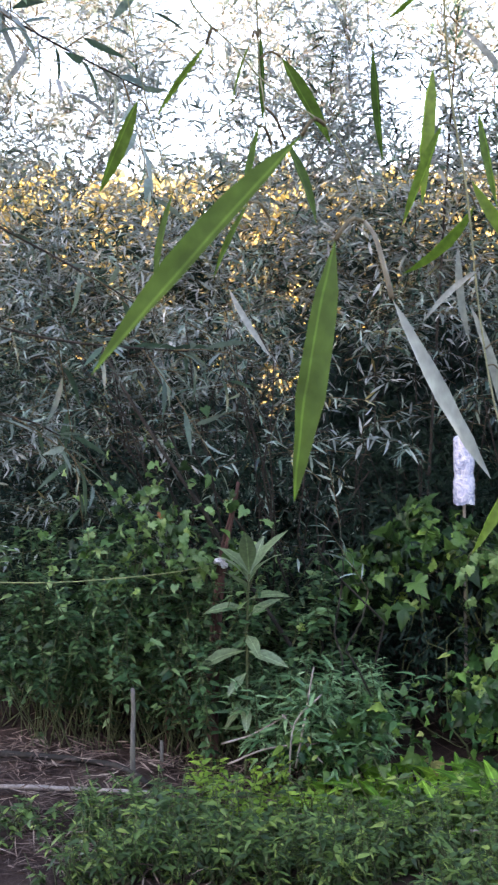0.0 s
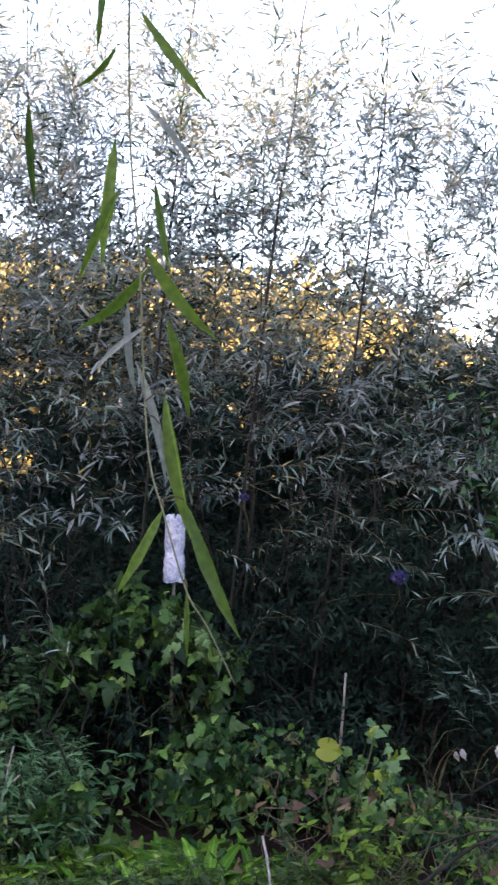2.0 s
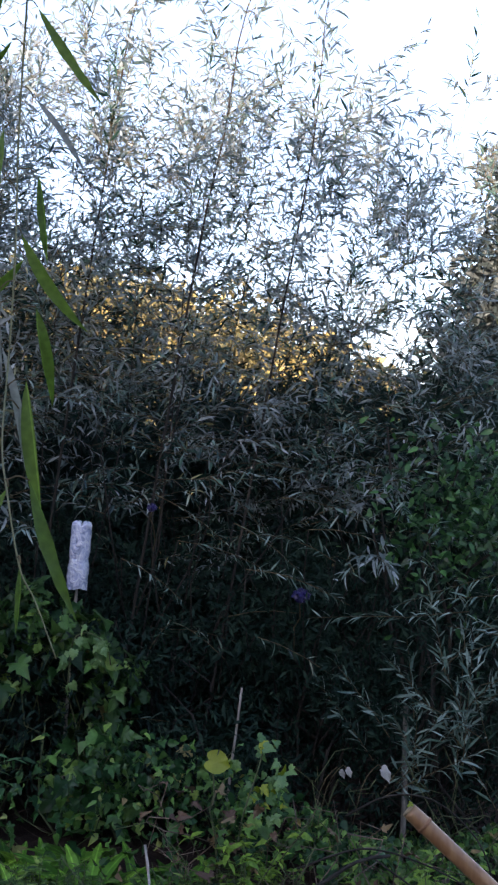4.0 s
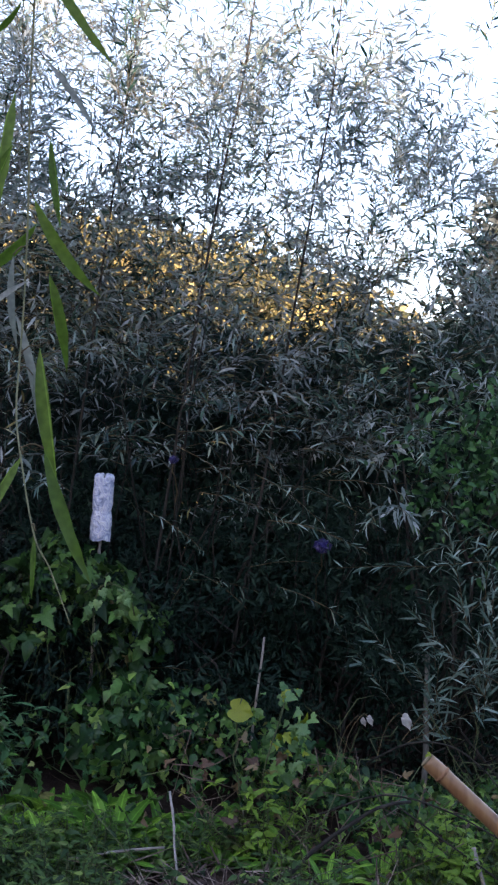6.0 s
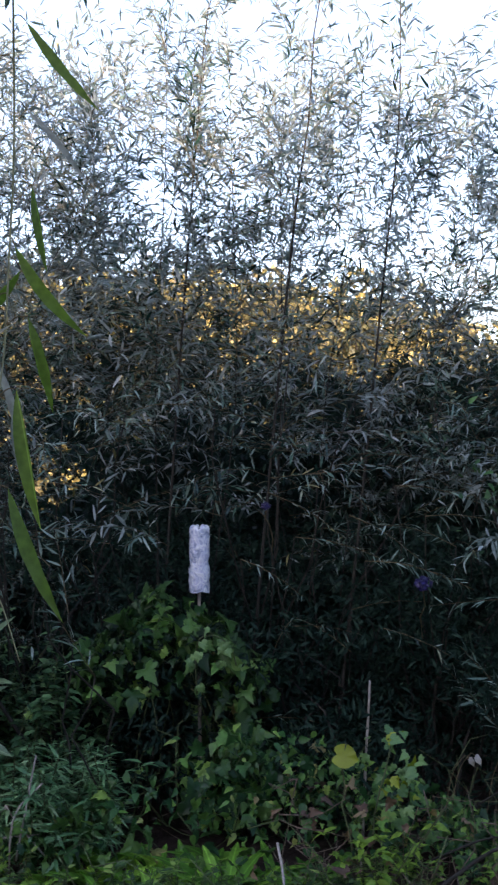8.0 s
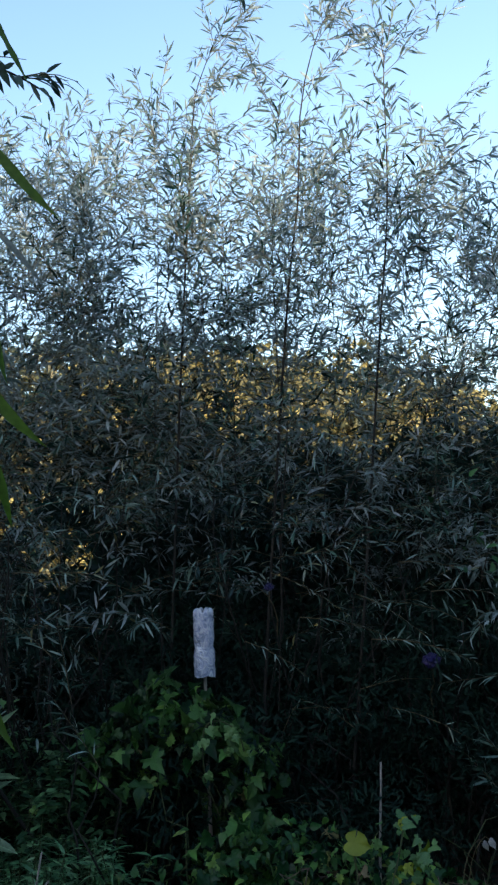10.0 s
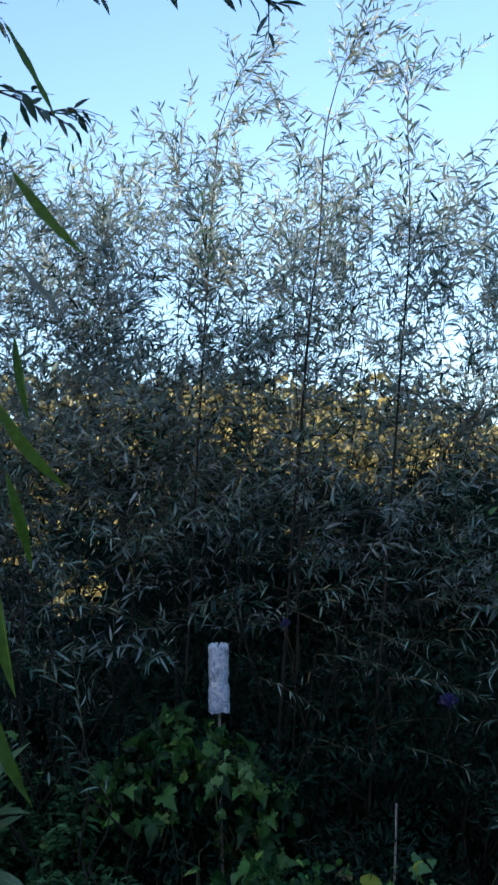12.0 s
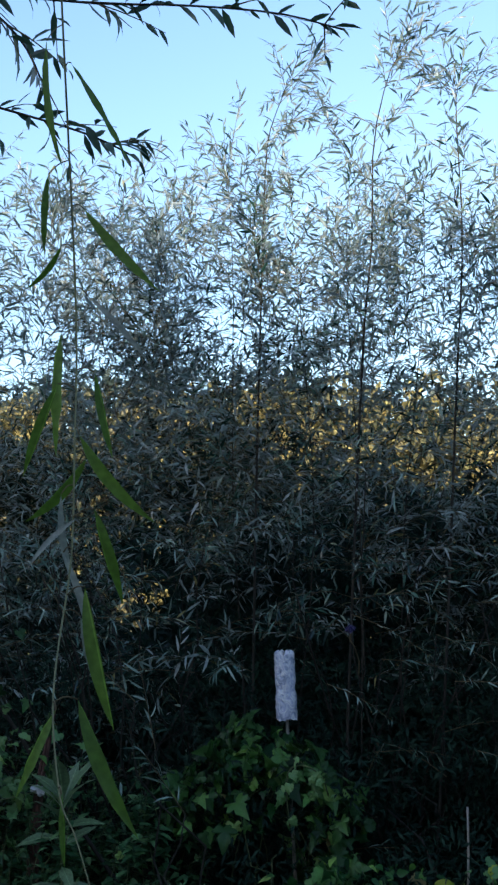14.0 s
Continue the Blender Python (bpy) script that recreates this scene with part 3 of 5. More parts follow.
# ---- willows ----
def spray(pile_leaf, pile_twig, p0, d0, length, sag, leaf_len, spacing=0.028, wid=0.16, r_twig=0.0018, droop=(0.05, 0.45), open_=0.7, profile=LANCE):
    """Leafy side shoots: many at once, each with leaves set alternately along it."""
    d0 = unit(d0)
    leaf_len = np.broadcast_to(np.asarray(leaf_len, float), (len(p0),))
    way = np.linspace(0, 1, 9)[None, :, None]
    run = p0[:, None] + d0[:, None] * length[:, None, None] * way - np.array([0, 0, 1.0]) * (length * sag)[:, None, None] * way ** 2
    free = ~((np.abs(run[..., 0] + 0.122) < 0.075) & (np.abs(run[..., 1] - 4.6) < 0.35) & (np.abs(run[..., 2] - 1.12) < 0.18)).any(1)   # no twig across the bottle
    if not free.any():
        return 0
    p0, d0, length, sag, leaf_len = p0[free], d0[free], length[free], sag[free], leaf_len[free]
    k = len(p0)
    m = int(np.max(length) / spacing) + 1
    s = (np.arange(m)[None] + rng.uniform(0.2, 0.9, (k, m))) * spacing / length[:, None]
    g = np.array([0, 0, -1.0])
    pos = p0[:, None] + d0[:, None] * (length[:, None] * s)[..., None] + g * (length[:, None] * sag[:, None] * s ** 2)[..., None]
    clear = (np.abs(pos[..., 0] + 0.122) < 0.085) & (np.abs(pos[..., 1] - 4.6) < 0.4) & (np.abs(pos[..., 2] - 1.12) < 0.2)   # room kept round the bottle
    pick = (s > 0.06) & (s < 1.0) & ~clear
    tan = unit(d0[:, None] + g * (2 * sag[:, None] * s)[..., None])
    u = unit(np.cross(tan, np.array([0.13, 0.21, 0.97])))
    w = np.cross(u, tan)
    turn = np.arange(m)[None] * 2.4 + rng.uniform(0, 6.28, (k, 1))
    out = u * np.cos(turn)[..., None] + w * (0.7 * np.sin(turn))[..., None]
    ahead = tan * (1 - 0.4 * open_) + out * open_ + rng.normal(0, 0.25, (k, m, 3)) + g * 0.05
    face = w + out * 0.3 + rng.normal(0, 0.45, (k, m, 3))
    size = leaf_len[:, None] * rng.uniform(0.65, 1.25, (k, m)) * np.clip(1.2 - 0.45 * s, 0.5, 1)
    n = int(pick.sum())
    if n:
        ln = size[pick]
        pile_leaf.add(*leaf_batch(pos[pick], ahead[pick], face[pick], ln, ln * wid * rng.uniform(0.8, 1.2, n), rng.uniform(*droop, n), profile))
    ss = np.linspace(0, 1, 4)[None]
    line = p0[:, None] + d0[:, None] * (length[:, None] * ss)[..., None] + g * (length[:, None] * sag[:, None] * ss ** 2)[..., None]
    for q in line:
        pile_twig.add(*tube(q, np.linspace(r_twig, r_twig * 0.4, 4), 3, cap=False))
    return n


def side_shoots(p0, d0, length, sag, each, share):
    """Starts, directions and lengths of second-order shoots along the first ones."""
    k = len(p0)
    s = rng.uniform(0.15, 0.95, (k, each))
    d0 = unit(d0)
    g = np.array([0, 0, -1.0])
    pos = p0[:, None] + d0[:, None] * (length[:, None] * s)[..., None] + g * (length[:, None] * sag[:, None] * s ** 2)[..., None]
    d = d0[:, None] + g * (2 * sag[:, None] * s)[..., None] + rng.normal(0, 0.6, (k, each, 3))
    ln = np.clip(length[:, None] * share * rng.uniform(0.5, 1.3, (k, each)) * (1.15 - 0.6 * s), 0.05, 0.4)
    return pos.reshape(-1, 3), d.reshape(-1, 3), ln.ravel()


def willow(at, stems, label, per_metre=21, low=0.5, silver=0.2, group="willow shrubs", side_len=1.0, name="willow_shrub", each=4, thick=1.0, profile=LANCE, lean=0.0):
    """A coppiced willow: upright rods from one stool with branching leafy side shoots. stems: (foot dx, dy, top x, y, z), or the (x, z) pairs of a bent rod."""
    ob = thing(name, (at[0], at[1], 0), label, "willow", group)
    leaves, silvers, twigs = Pile(), Pile(), Pile()
    for stem in stems:
        if len(stem) == 5:
            dx, dy, tx, ty, h = stem
            foot = np.array([at[0] + dx, at[1] + dy, ground_z(at[0] + dx, at[1] + dy) - 0.03])
            top = np.array([tx, ty, h])
            mid = foot * 0.45 + top * 0.55 + np.array([rng.normal(-0.35 * lean, 0.05 + 0.06 * lean), rng.normal(0, 0.05), 0])
            line = smooth_line([foot, foot * 0.75 + top * 0.25 + rng.normal(0, 0.02, 3), mid, foot * 0.15 + top * 0.85 + rng.normal(0, 0.015, 3), top], 15)
        else:
            h = stem[-1][1]
            foot = (stem[0][0], at[1], float(ground_z(stem[0][0], at[1])) - 0.03)
            line = smooth_line([foot] + [(x, at[1] - 0.05 * z, z) for x, z in stem[1:]], 15)
        child("stem", mesh_object("stem", *tube(line, thick * (1.0 if h > 3.52 else 0.7) * np.linspace(1, 0.25, 15) ** 1.3 * (0.0035 + 0.0018 * h), 6), M_BARK), ob)
        k = int(per_metre * (h - low))
        f = np.clip(low / h + (1 - low / h) * rng.random(k) ** 1.05, 0, 0.98)
        idx = f * 14
        i0 = idx.astype(int)
        p0 = line[i0] + (line[np.minimum(i0 + 1, 14)] - line[i0]) * (idx - i0)[:, None]
        keep = rng.random(k) < np.interp(p0[:, 2], (0.5, 1.1, 1.5, 2.0, 2.6, 3.4), (0.02, 0.03, 0.36, 1.0, 0.8, 0.62)) * np.where((p0[:, 0] > 0.35) & (p0[:, 0] < 0.85) & (p0[:, 2] > 1.75) & (p0[:, 2] < 2.15), 0.62, 1.0)
        keep |= (p0[:, 0] < -1.0) & (p0[:, 2] < 2.2) & (rng.random(k) < np.interp(p0[:, 2], (0.6, 0.95, 1.3), (0.0, 0.6, 1.0)))
        keep |= (p0[:, 0] < -0.4) & (p0[:, 2] > 2.25) & (rng.random(k) < 0.92)
        keep &= ~((np.hypot(p0[:, 0] + 0.92, p0[:, 2] - 1.44) < 0.24) & (rng.random(k) < 0.8))
        keep &= ~((p0[:, 0] > 1.26) & (p0[:, 1] < 6.5) & (p0[:, 2] > 2.1) & (rng.random(k) < 0.6))      # open sky before the grey willow
        p0, f, k = p0[keep], f[keep], int(keep.sum())
        az = rng.uniform(0, 2 * np.pi, k)
        z = p0[:, 2]
        high = np.clip((z - 1.2) / 1.4, 0, 1)
        up = high * rng.uniform(0.2, 1.25, k) + (1 - high) * rng.uniform(-0.1, 0.6, k)
        d0 = np.stack([np.cos(az) + 0.35 * high, np.sin(az) - 0.25 * (1 - high), up], 1)
        length = side_len * np.clip(0.78 - 0.52 * f, 0.2, 0.6) * rng.uniform(0.55, 1.3, k)
        sag = high * rng.uniform(-0.25, 0.2, k) + (1 - high) * rng.uniform(0.0, 0.4, k)
        size = 0.076 - 0.012 * np.clip((z - 1.3) / 1.2, 0, 1)
        # pale share grows with height: sky glare above, thicket shade below, put into colour
        pale = rng.random(k) < silver * np.interp(z, (1.0, 1.8, 2.6, 3.2), (0.5, 1.0, 1.8, 2.4))
        for sel, pile, grow in ((~pale, leaves, 1.0), (pale, silvers, 1.08)):
            if not sel.any():
                continue
            spray(pile, twigs, p0[sel], d0[sel], length[sel], sag[sel], size[sel] * grow, profile=profile)
            q, d, ln = side_shoots(p0[sel], d0[sel], length[sel], sag[sel], each, 0.42)
            spray(pile, twigs, q, d, ln, rng.uniform(-0.05, 0.25, len(q)), np.repeat(size[sel], each) * 0.95 * grow, r_twig=0.0011, profile=profile)
        # the rod's own leafy tip
        t0 = line[[12, 13]]
        spray(leaves, twigs, t0, np.diff(line[[12, 13, 14]], axis=0), np.array([0.26, 0.3]), np.zeros(2), 0.06, spacing=0.026)
    child("brush", twigs.mesh("brush", M_TWIG), ob, "thin brown side twigs", kind="stuff")
    child("foliage", leaves.mesh("foliage", M_WILLOW), ob, kind="stuff")
    child("pale_foliage", silvers.mesh("pale_foliage", M_WILLOW_SILVER), ob, "silvery grey-green leaf undersides, more of them high up for sky glare", kind="stuff")
    return ob


# the tall middle willow with its three long rods
willow((-0.1, 5.0), [[(-0.34, 0), (-0.27, 1.0), (-0.212, 1.93), (-0.157, 2.7), (-0.109, 3.3), (-0.065, 3.48), (0.045, 3.72)],
                      [(0.04, 0), (0.14, 1.2), (0.257, 2.47), (0.318, 2.92), (0.345, 3.33), (0.423, 3.62), (0.5, 3.75)],
                      [(0.4, 0), (0.53, 1.2), (0.632, 2.3), (0.689, 2.9), (0.692, 3.43), (0.71, 3.56)], (-0.2, 0.1, -0.30, 5.0, 3.4), (0.0, 0.0, -0.02, 4.95, 3.2), (0.2, 0.1, 0.25, 4.95, 3.35), (0.3, 0.2, 0.55, 5.0, 3.2)],
       "tall willow with long upright rods rising into the sky", per_metre=17, silver=0.45, thick=0.75)
for x, y, h, n in ((-2.65, 5.4, 3.6, 6), (-2.2, 5.1, 3.5, 5), (-1.75, 5.5, 3.6, 6), (-1.3, 5.15, 3.45, 5), (-0.9, 5.5, 3.4, 6), (-0.5, 5.2, 3.3, 6), (-0.1, 5.6, 3.2, 5), (0.3, 5.45, 3.2, 5), (0.7, 5.6, 3.25, 6), (1.05, 5.2, 3.4, 6), (1.4, 5.5, 3.25, 6), (1.8, 5.25, 2.45, 5)):
    rods = []
    for k, side in enumerate(np.linspace(-0.3, 0.3, n)):
        fx, fy = side * 0.5 + rng.normal(0, 0.08), rng.uniform(-0.2, 0.2)
        rods.append((fx - 0.12, fy, x + 1.1 * side + rng.normal(0.16, 0.16), y + fy * 1.5 + rng.normal(-0.1, 0.15), h * (1.0 - 0.09 * ((k * 2) % 3)) * rng.uniform(0.93, 1.03)))
    shrub = willow((x, y), rods, "willow shrub with narrow grey-green leaves, standing in shade", per_metre=23, thick=0.5, lean=1.0, side_len=1.1, each=4, silver=0.55 if x < -1.0 else 0.48, profile=LANCE_FAR if y > 5.3 else LANCE)
    # the close inner foliage of the shrub, its dark colour painting shade between leaves
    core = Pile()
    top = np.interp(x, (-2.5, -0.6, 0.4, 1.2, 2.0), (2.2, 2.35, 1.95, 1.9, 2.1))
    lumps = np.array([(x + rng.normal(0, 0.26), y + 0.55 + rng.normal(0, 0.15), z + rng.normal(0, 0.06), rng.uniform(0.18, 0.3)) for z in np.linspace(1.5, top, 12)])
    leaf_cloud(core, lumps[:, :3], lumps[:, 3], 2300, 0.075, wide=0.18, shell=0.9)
    child("inner_foliage", core.mesh("inner_foliage", M_SHADE_LEAF), shrub, kind="stuff")
# the dense grey willow at the far right
GREY = (2.6, 7.6)
rods = [(rng.uniform(-0.3, 0.5), rng.uniform(-0.3, 0.3), 2.6 + rng.uniform(-0.45, 0.6), 7.6 + rng.uniform(-0.5, 0.5), rng.uniform(2.9, 3.55)) for _ in range(16)]
grey = willow(GREY, rods, "dense tall willow with dull grey leaves", per_metre=14, low=0.5, side_len=1.1, each=3, profile=LANCE_FAR, thick=0.7)
mass = Pile()
lumps = [(GREY[0] + rng.uniform(-0.38, 0.8) - (0.32 if z < 2.5 else 0.0), GREY[1] + rng.normal(0, 0.25), z, rng.uniform(0.26, 0.42)) for z in np.linspace(0.4, 3.62, 96)]
lumps = np.array(lumps)
leaf_cloud(mass, lumps[:, :3], lumps[:, 3], 62000, 0.1, squash=1.2, wide=0.3, shell=0.85)
child("dense_foliage", mass.mesh("dense_foliage", M_GREY), grey, kind="stuff")


# ---- bottle on its stake ----
def lathe(profile, at, sides=40, ripple=None):
    """A turned body from (radius, height) pairs."""
    ang = np.arange(sides) * 2 * np.pi / sides
    rows = []
    for k, (r, z) in enumerate(profile):
        rr = r * (1 + (ripple(k, z, ang) if ripple else 0 * ang))
        rows.append(np.stack([rr * np.cos(ang), rr * np.sin(ang), np.full(sides, z)], 1))
    v = np.concatenate(rows) + np.array(at)
    i, j = np.meshgrid(np.arange(len(profile) - 1), np.arange(sides), indexing="ij")
    a0, b0 = (i * sides + j).ravel(), (i * sides + (j + 1) % sides).ravel()
    return v, np.concatenate([np.stack([a0, b0, b0 + sides], 1), np.stack([a0, b0 + sides, a0 + sides], 1)])


def bottle():
    """An empty drinks bottle with its neck cut off, turned over the stake, base uppermost."""
    x, y = -0.122, 4.87
    ob = thing("plastic_bottle", (x, y, 0.98), "upturned cloudy plastic bottle with a cut-off neck over a stake", "bottle")
    prof = []
    for z in np.linspace(-0.005, 0.245, 101):
        r = 0.0435 - 0.0045 * math.exp(-((z - 0.115) / 0.018) ** 2) + 0.001 * math.exp(-((z - 0.07) / 0.02) ** 2)   # grip waist
        ribs = 0.0005
        r -= ribs * abs(math.cos(math.pi * z / 0.0165)) ** 3
        prof.append((r, z))

    def dents(k, z, ang):
        block = 0.012 * np.sin(7 * ang + 0.6 + 30 * z) * math.sin(2 * math.pi * z / 0.041) if z > 0.135 else 0.025 * np.sin(3 * ang + 40 * z) * math.sin(2 * math.pi * z / 0.055)
        return block + 0.012 * np.sin(2 * ang + 1.0 + 18 * z)

    v, t = lathe(prof, (x, y, 0.985), 56, dents)
    v[:56, 2] += 0.005 * np.sin(np.arange(56) * 0.45) + 0.0025 * np.sin(np.arange(56) * 1.01)   # ragged cut rim
    child("body", mesh_object("body", v, t, M_BOTTLE), ob)
    foot = lambda k, z, ang: -(0.02 + 0.42 * max(0.0, (z - 0.25) / 0.02)) * (0.5 - 0.5 * np.cos(6 * ang))
    base = lathe([(0.0415, 0.2452), (0.0425, 0.25), (0.041, 0.258), (0.036, 0.266), (0.027, 0.270), (0.018, 0.262), (0.008, 0.25), (0.001, 0.246)], (x, y, 0.985), 56, foot)
    a = np.arctan2(base[0][:, 1] - y, base[0][:, 0] - x)
    rim = np.hypot(base[0][:, 1] - y, base[0][:, 0] - x) > 0.012
    base[0][:, 2] -= rim * np.clip((base[0][:, 2] - 1.23) / 0.02, 0, 1) * 0.016 * (0.5 - 0.5 * np.cos(6 * a)) ** 4      # grooves between the feet
    child("base", mesh_object("base", *base, M_BOTTLE), ob)


bottle()


def stake(name, foot, top, r, material, label, category="stake", sides=8, wob=0.004, group=""):
    ob = thing(name, foot, label, category, group)
    line = noisy_line(np.array(foot) - np.array([0, 0, 0.05]), top, 9, wob)
    rad = np.linspace(r, r * 0.7, 9) * rng.uniform(0.93, 1.07, 9)
    child("shaft", mesh_object("shaft", *tube(line, rad, sides), material), ob)
    return ob


def foot_at(x, y):
    return (x, y, float(ground_z(x, y)))


stake("garden_stake", foot_at(-0.112, 4.875), (-0.122, 4.87, 1.245), 0.009, M_STAKE, "pale wooden stake carrying the upturned bottle")
stake("garden_stake", foot_at(0.53, 4.62), (0.562, 4.6, 0.672), 0.0062, M_STAKE, "short pale wooden stake standing among vines")


def post():
    """The bent old post: thick and dark below, a split reddish lath leaning away above the knot."""
    ob = thing("garden_post", foot_at(-1.076, 4.45), "red-brown weathered post with a split leaning top", "post")
    low = smooth_line([(-1.078, 4.45, -0.05), (-1.07, 4.45, 0.3), (-1.053, 4.45, 0.562), (-1.036, 4.45, 0.72), (-1.026, 4.45, 0.80)], 14)
    child("shaft", mesh_object("shaft", *tube(low, np.linspace(0.026, 0.017, 14) * rng.uniform(0.93, 1.07, 14), 9), M_RED), ob)
    for dx, top, r in ((0.0, 1.10, 0.009), (-0.016, 1.05, 0.007)):
        lath = smooth_line([(-1.03 + dx, 4.44, 0.74), (-1.006 + dx, 4.44, 0.86), (-0.985 + 0.7 * dx, 4.44, 0.95), (-0.957 + 0.8 * dx, 4.44, top)], 12)
        child("lath", mesh_object("lath", *tube(lath, np.linspace(r, r * 0.8, 12) * rng.uniform(0.9, 1.1, 12), 6), M_RED), ob, "split reddish lath")


post()
stake("garden_stake", foot_at(-1.3, 4.13), (-1.284, 4.1, 0.38), 0.0105, M_STUMP, "grey weathered stake standing in the weeds")
stake("garden_stake", foot_at(-1.24, 4.3), (-1.236, 4.3, 0.13), 0.009, M_STUMP, "short grey stake stump in the soil")
for x, y, h in ((-1.18, 4.45, 0.42), (-1.28, 4.5, 0.36), (-1.12, 4.5, 0.30)):
    stake("dead_weed", foot_at(x, y), (x + 0.02, y, h), 0.008, M_RED, "dead reddish weed stem standing upright", "weed", 6, 0.006, "dead reddish weeds")
stake("leaning_stick", foot_at(-0.5, 4.62), (-1.475, 4.35, 1.63), 0.0095, M_BARK, "dark bare stick leaning through the bushes", "stick", 6, 0.03)
stake("shrub_stump", foot_at(1.27, 4.7), (1.235, 4.7, 0.63), 0.014, M_STUMP, "grey bare stump of a cut shrub stem", "stump", 7, 0.015)


def lying(name, points, r, material, label, category, n=14, sides=8):
    ob = thing(name, points[0], label, category)
    line = smooth_line(points, n) + rng.normal(0, r * 0.12, (n, 3))
    child("shaft", mesh_object("shaft", *tube(line, np.linspace(r, r * 0.7, n) * rng.uniform(0.9, 1.1, n), sides), material), ob)
    return ob


def on_ground(x, y, up):
    return (x, y, float(ground_z(x, y)) + up)


lying("cut_cane", [on_ground(-2.2, 3.8, 0.04), on_ground(-1.7, 3.87, 0.035), on_ground(-1.19, 4.0, 0.03)], 0.0105, M_STAKE, "pale dry cane lying on the bare soil", "cane")
lying("fallen_branch", [on_ground(-2.1, 4.22, 0.05), on_ground(-1.675, 4.17, 0.035), on_ground(-1.38, 4.145, 0.04), on_ground(-1.2, 4.07, 0.02)], 0.0145, M_BARK, "brown fallen branch lying on the soil", "branch")
lying("fallen_branch", [on_ground(0.58, 3.62, 0.05), (0.70, 3.66, 0.18), (0.88, 3.7, 0.30), (1.0, 3.74, 0.32)], 0.008, M_BARK, "grey-brown branch lying over the low weeds", "branch")
lying("pale_stick", [(0.225, 3.80, 0.29), (0.245, 3.76, 0.2), (0.25, 3.68, 0.16), (0.265, 3.58, 0.09), on_ground(0.28, 3.5, 0.01)], 0.0045, M_STAKE, "thin pale bent stick among the weeds", "stick")
lying("pale_stick", [(-0.08, 3.68, 0.09), (0.08, 3.7, 0.12), (0.22, 3.7, 0.14)], 0.006, M_STAKE, "thin pale straight stick lying over litter", "stick")
lying("pale_stick", [(1.22, 3.75, 0.18), (1.25, 3.7, 0.08), on_ground(1.28, 3.64, 0.01)], 0.008, M_STAKE, "thin pale stick stuck in the weeds", "stick")
for pts in ([(0.86, 3.8, 0.42), (1.0, 3.78, 0.5), (1.15, 3.76, 0.49), (1.3, 3.74, 0.36), (1.36, 3.72, 0.15)], [(0.7, 3.68, 0.28), (0.9, 3.66, 0.36), (1.1, 3.62, 0.33), (1.3, 3.6, 0.24), (1.5, 3.58, 0.15)], [(0.95, 3.8, 0.3), (1.1, 3.7, 0.22), (1.3, 3.66, 0.1), (1.4, 3.6, 0.0)]):
    lying("bramble_stem", pts, 0.0036, M_BARK, "thin dark arching bramble stem over the weeds", "bramble", 18, 5)
for pts in ([(-0.98, 4.2, 0.16), (-0.86, 4.22, 0.2), (-0.74, 4.24, 0.27)], [(-0.76, 4.24, 0.27), (-0.69, 4.2, 0.2), (-0.6, 4.16, 0.12)], [(-0.95, 4.16, 0.1), (-0.8, 4.18, 0.16), (-0.62, 4.2, 0.18)], [(-0.7, 4.16, 0.1), (-0.66, 4.15, 0.3), (-0.63, 4.15, 0.47)], [(-0.72, 4.14, 0.05), (-0.7, 4.13, 0.26), (-0.6, 4.12, 0.38)]):
    lying("dry_stalk", pts, 0.0045, M_STAKE, "thin dry pale stalk lying over grassy weeds", "stalk", 10, 6)
lying("green_twine", [(-2.0, 4.2, 0.735), (-1.6, 4.2, 0.742), (-1.25, 4.28, 0.765), (-1.03, 4.4, 0.79)], 0.003, M_ROPE, "thin green twine tied to a post", "twine", 14, 6)


def cane():
    """The thick bamboo pole that leans into view close by, cut off above a node."""
    tip, low = np.array([0.696, 2.25, 0.849]), np.array([1.78, 1.95, 0.0])
    d = unit(low - tip)
    full = np.linalg.norm(low - tip)
    ob = thing("bamboo_pole", tuple(low), "thick orange-brown bamboo pole with a cut end, leaning", "pole")
    s = np.array([0.0, 0.01, 0.034, 0.04, 0.046, 0.06, 0.2, 0.37, 0.376, 0.382, 0.39, 0.6, full + 0.05])
    r = 0.78 * np.array([0.0195, 0.021, 0.0215, 0.0225, 0.0212, 0.0205, 0.0208, 0.0215, 0.023, 0.0225, 0.021, 0.021, 0.0225])
    child("culm", mesh_object("culm", *tube(tip + d * s[:, None], r, 20), M_CANE), ob)
    for q in (0.040, 0.376):
        child("node_ring", mesh_object("node_ring", *tube(tip + d * np.array([q - 0.004, q - 0.001, q + 0.001, q + 0.004])[:, None], [0.0168, 0.0184, 0.0184, 0.0168], 20), M_CANE_RING), ob, "darker raised node ring")
    child("cut_end", mesh_object("cut_end", *tube(tip + d * np.array([-0.003, 0.001])[:, None], [0.0143, 0.016], 20), M_CANE_CUT), ob, "pale frayed cut end")


cane()


# ---- leaves as pieces of their own ----
def leaf_mesh(name, material, width, droop, fold, profile, wave=0.0, sickle=0.0):
    v, t = leaf_batch([[0, 0, 0]], [[0, 1, 0]], [[0, 0, 1]], 1.0, width, droop, profile, fold, wave, sickle)
    return mesh_object(name, v, t, material)


def set_leaf(mesh, base, ahead, face, size, parent, name="leaf"):
    y = Vector(ahead).normalized()
    z = Vector(face)
    z = (z - z.dot(y) * y).normalized()
    x = y.cross(z)
    m = Matrix((x, y, z)).transposed().to_4x4()
    m = Matrix.Translation(base) @ m @ Matrix.Diagonal((size, size, size, 1))
    ob = new(name, mesh)
    ob.parent = parent
    ob.matrix_parent_inverse = parent_world(parent).inverted()
    ob.matrix_basis = m
    return ob


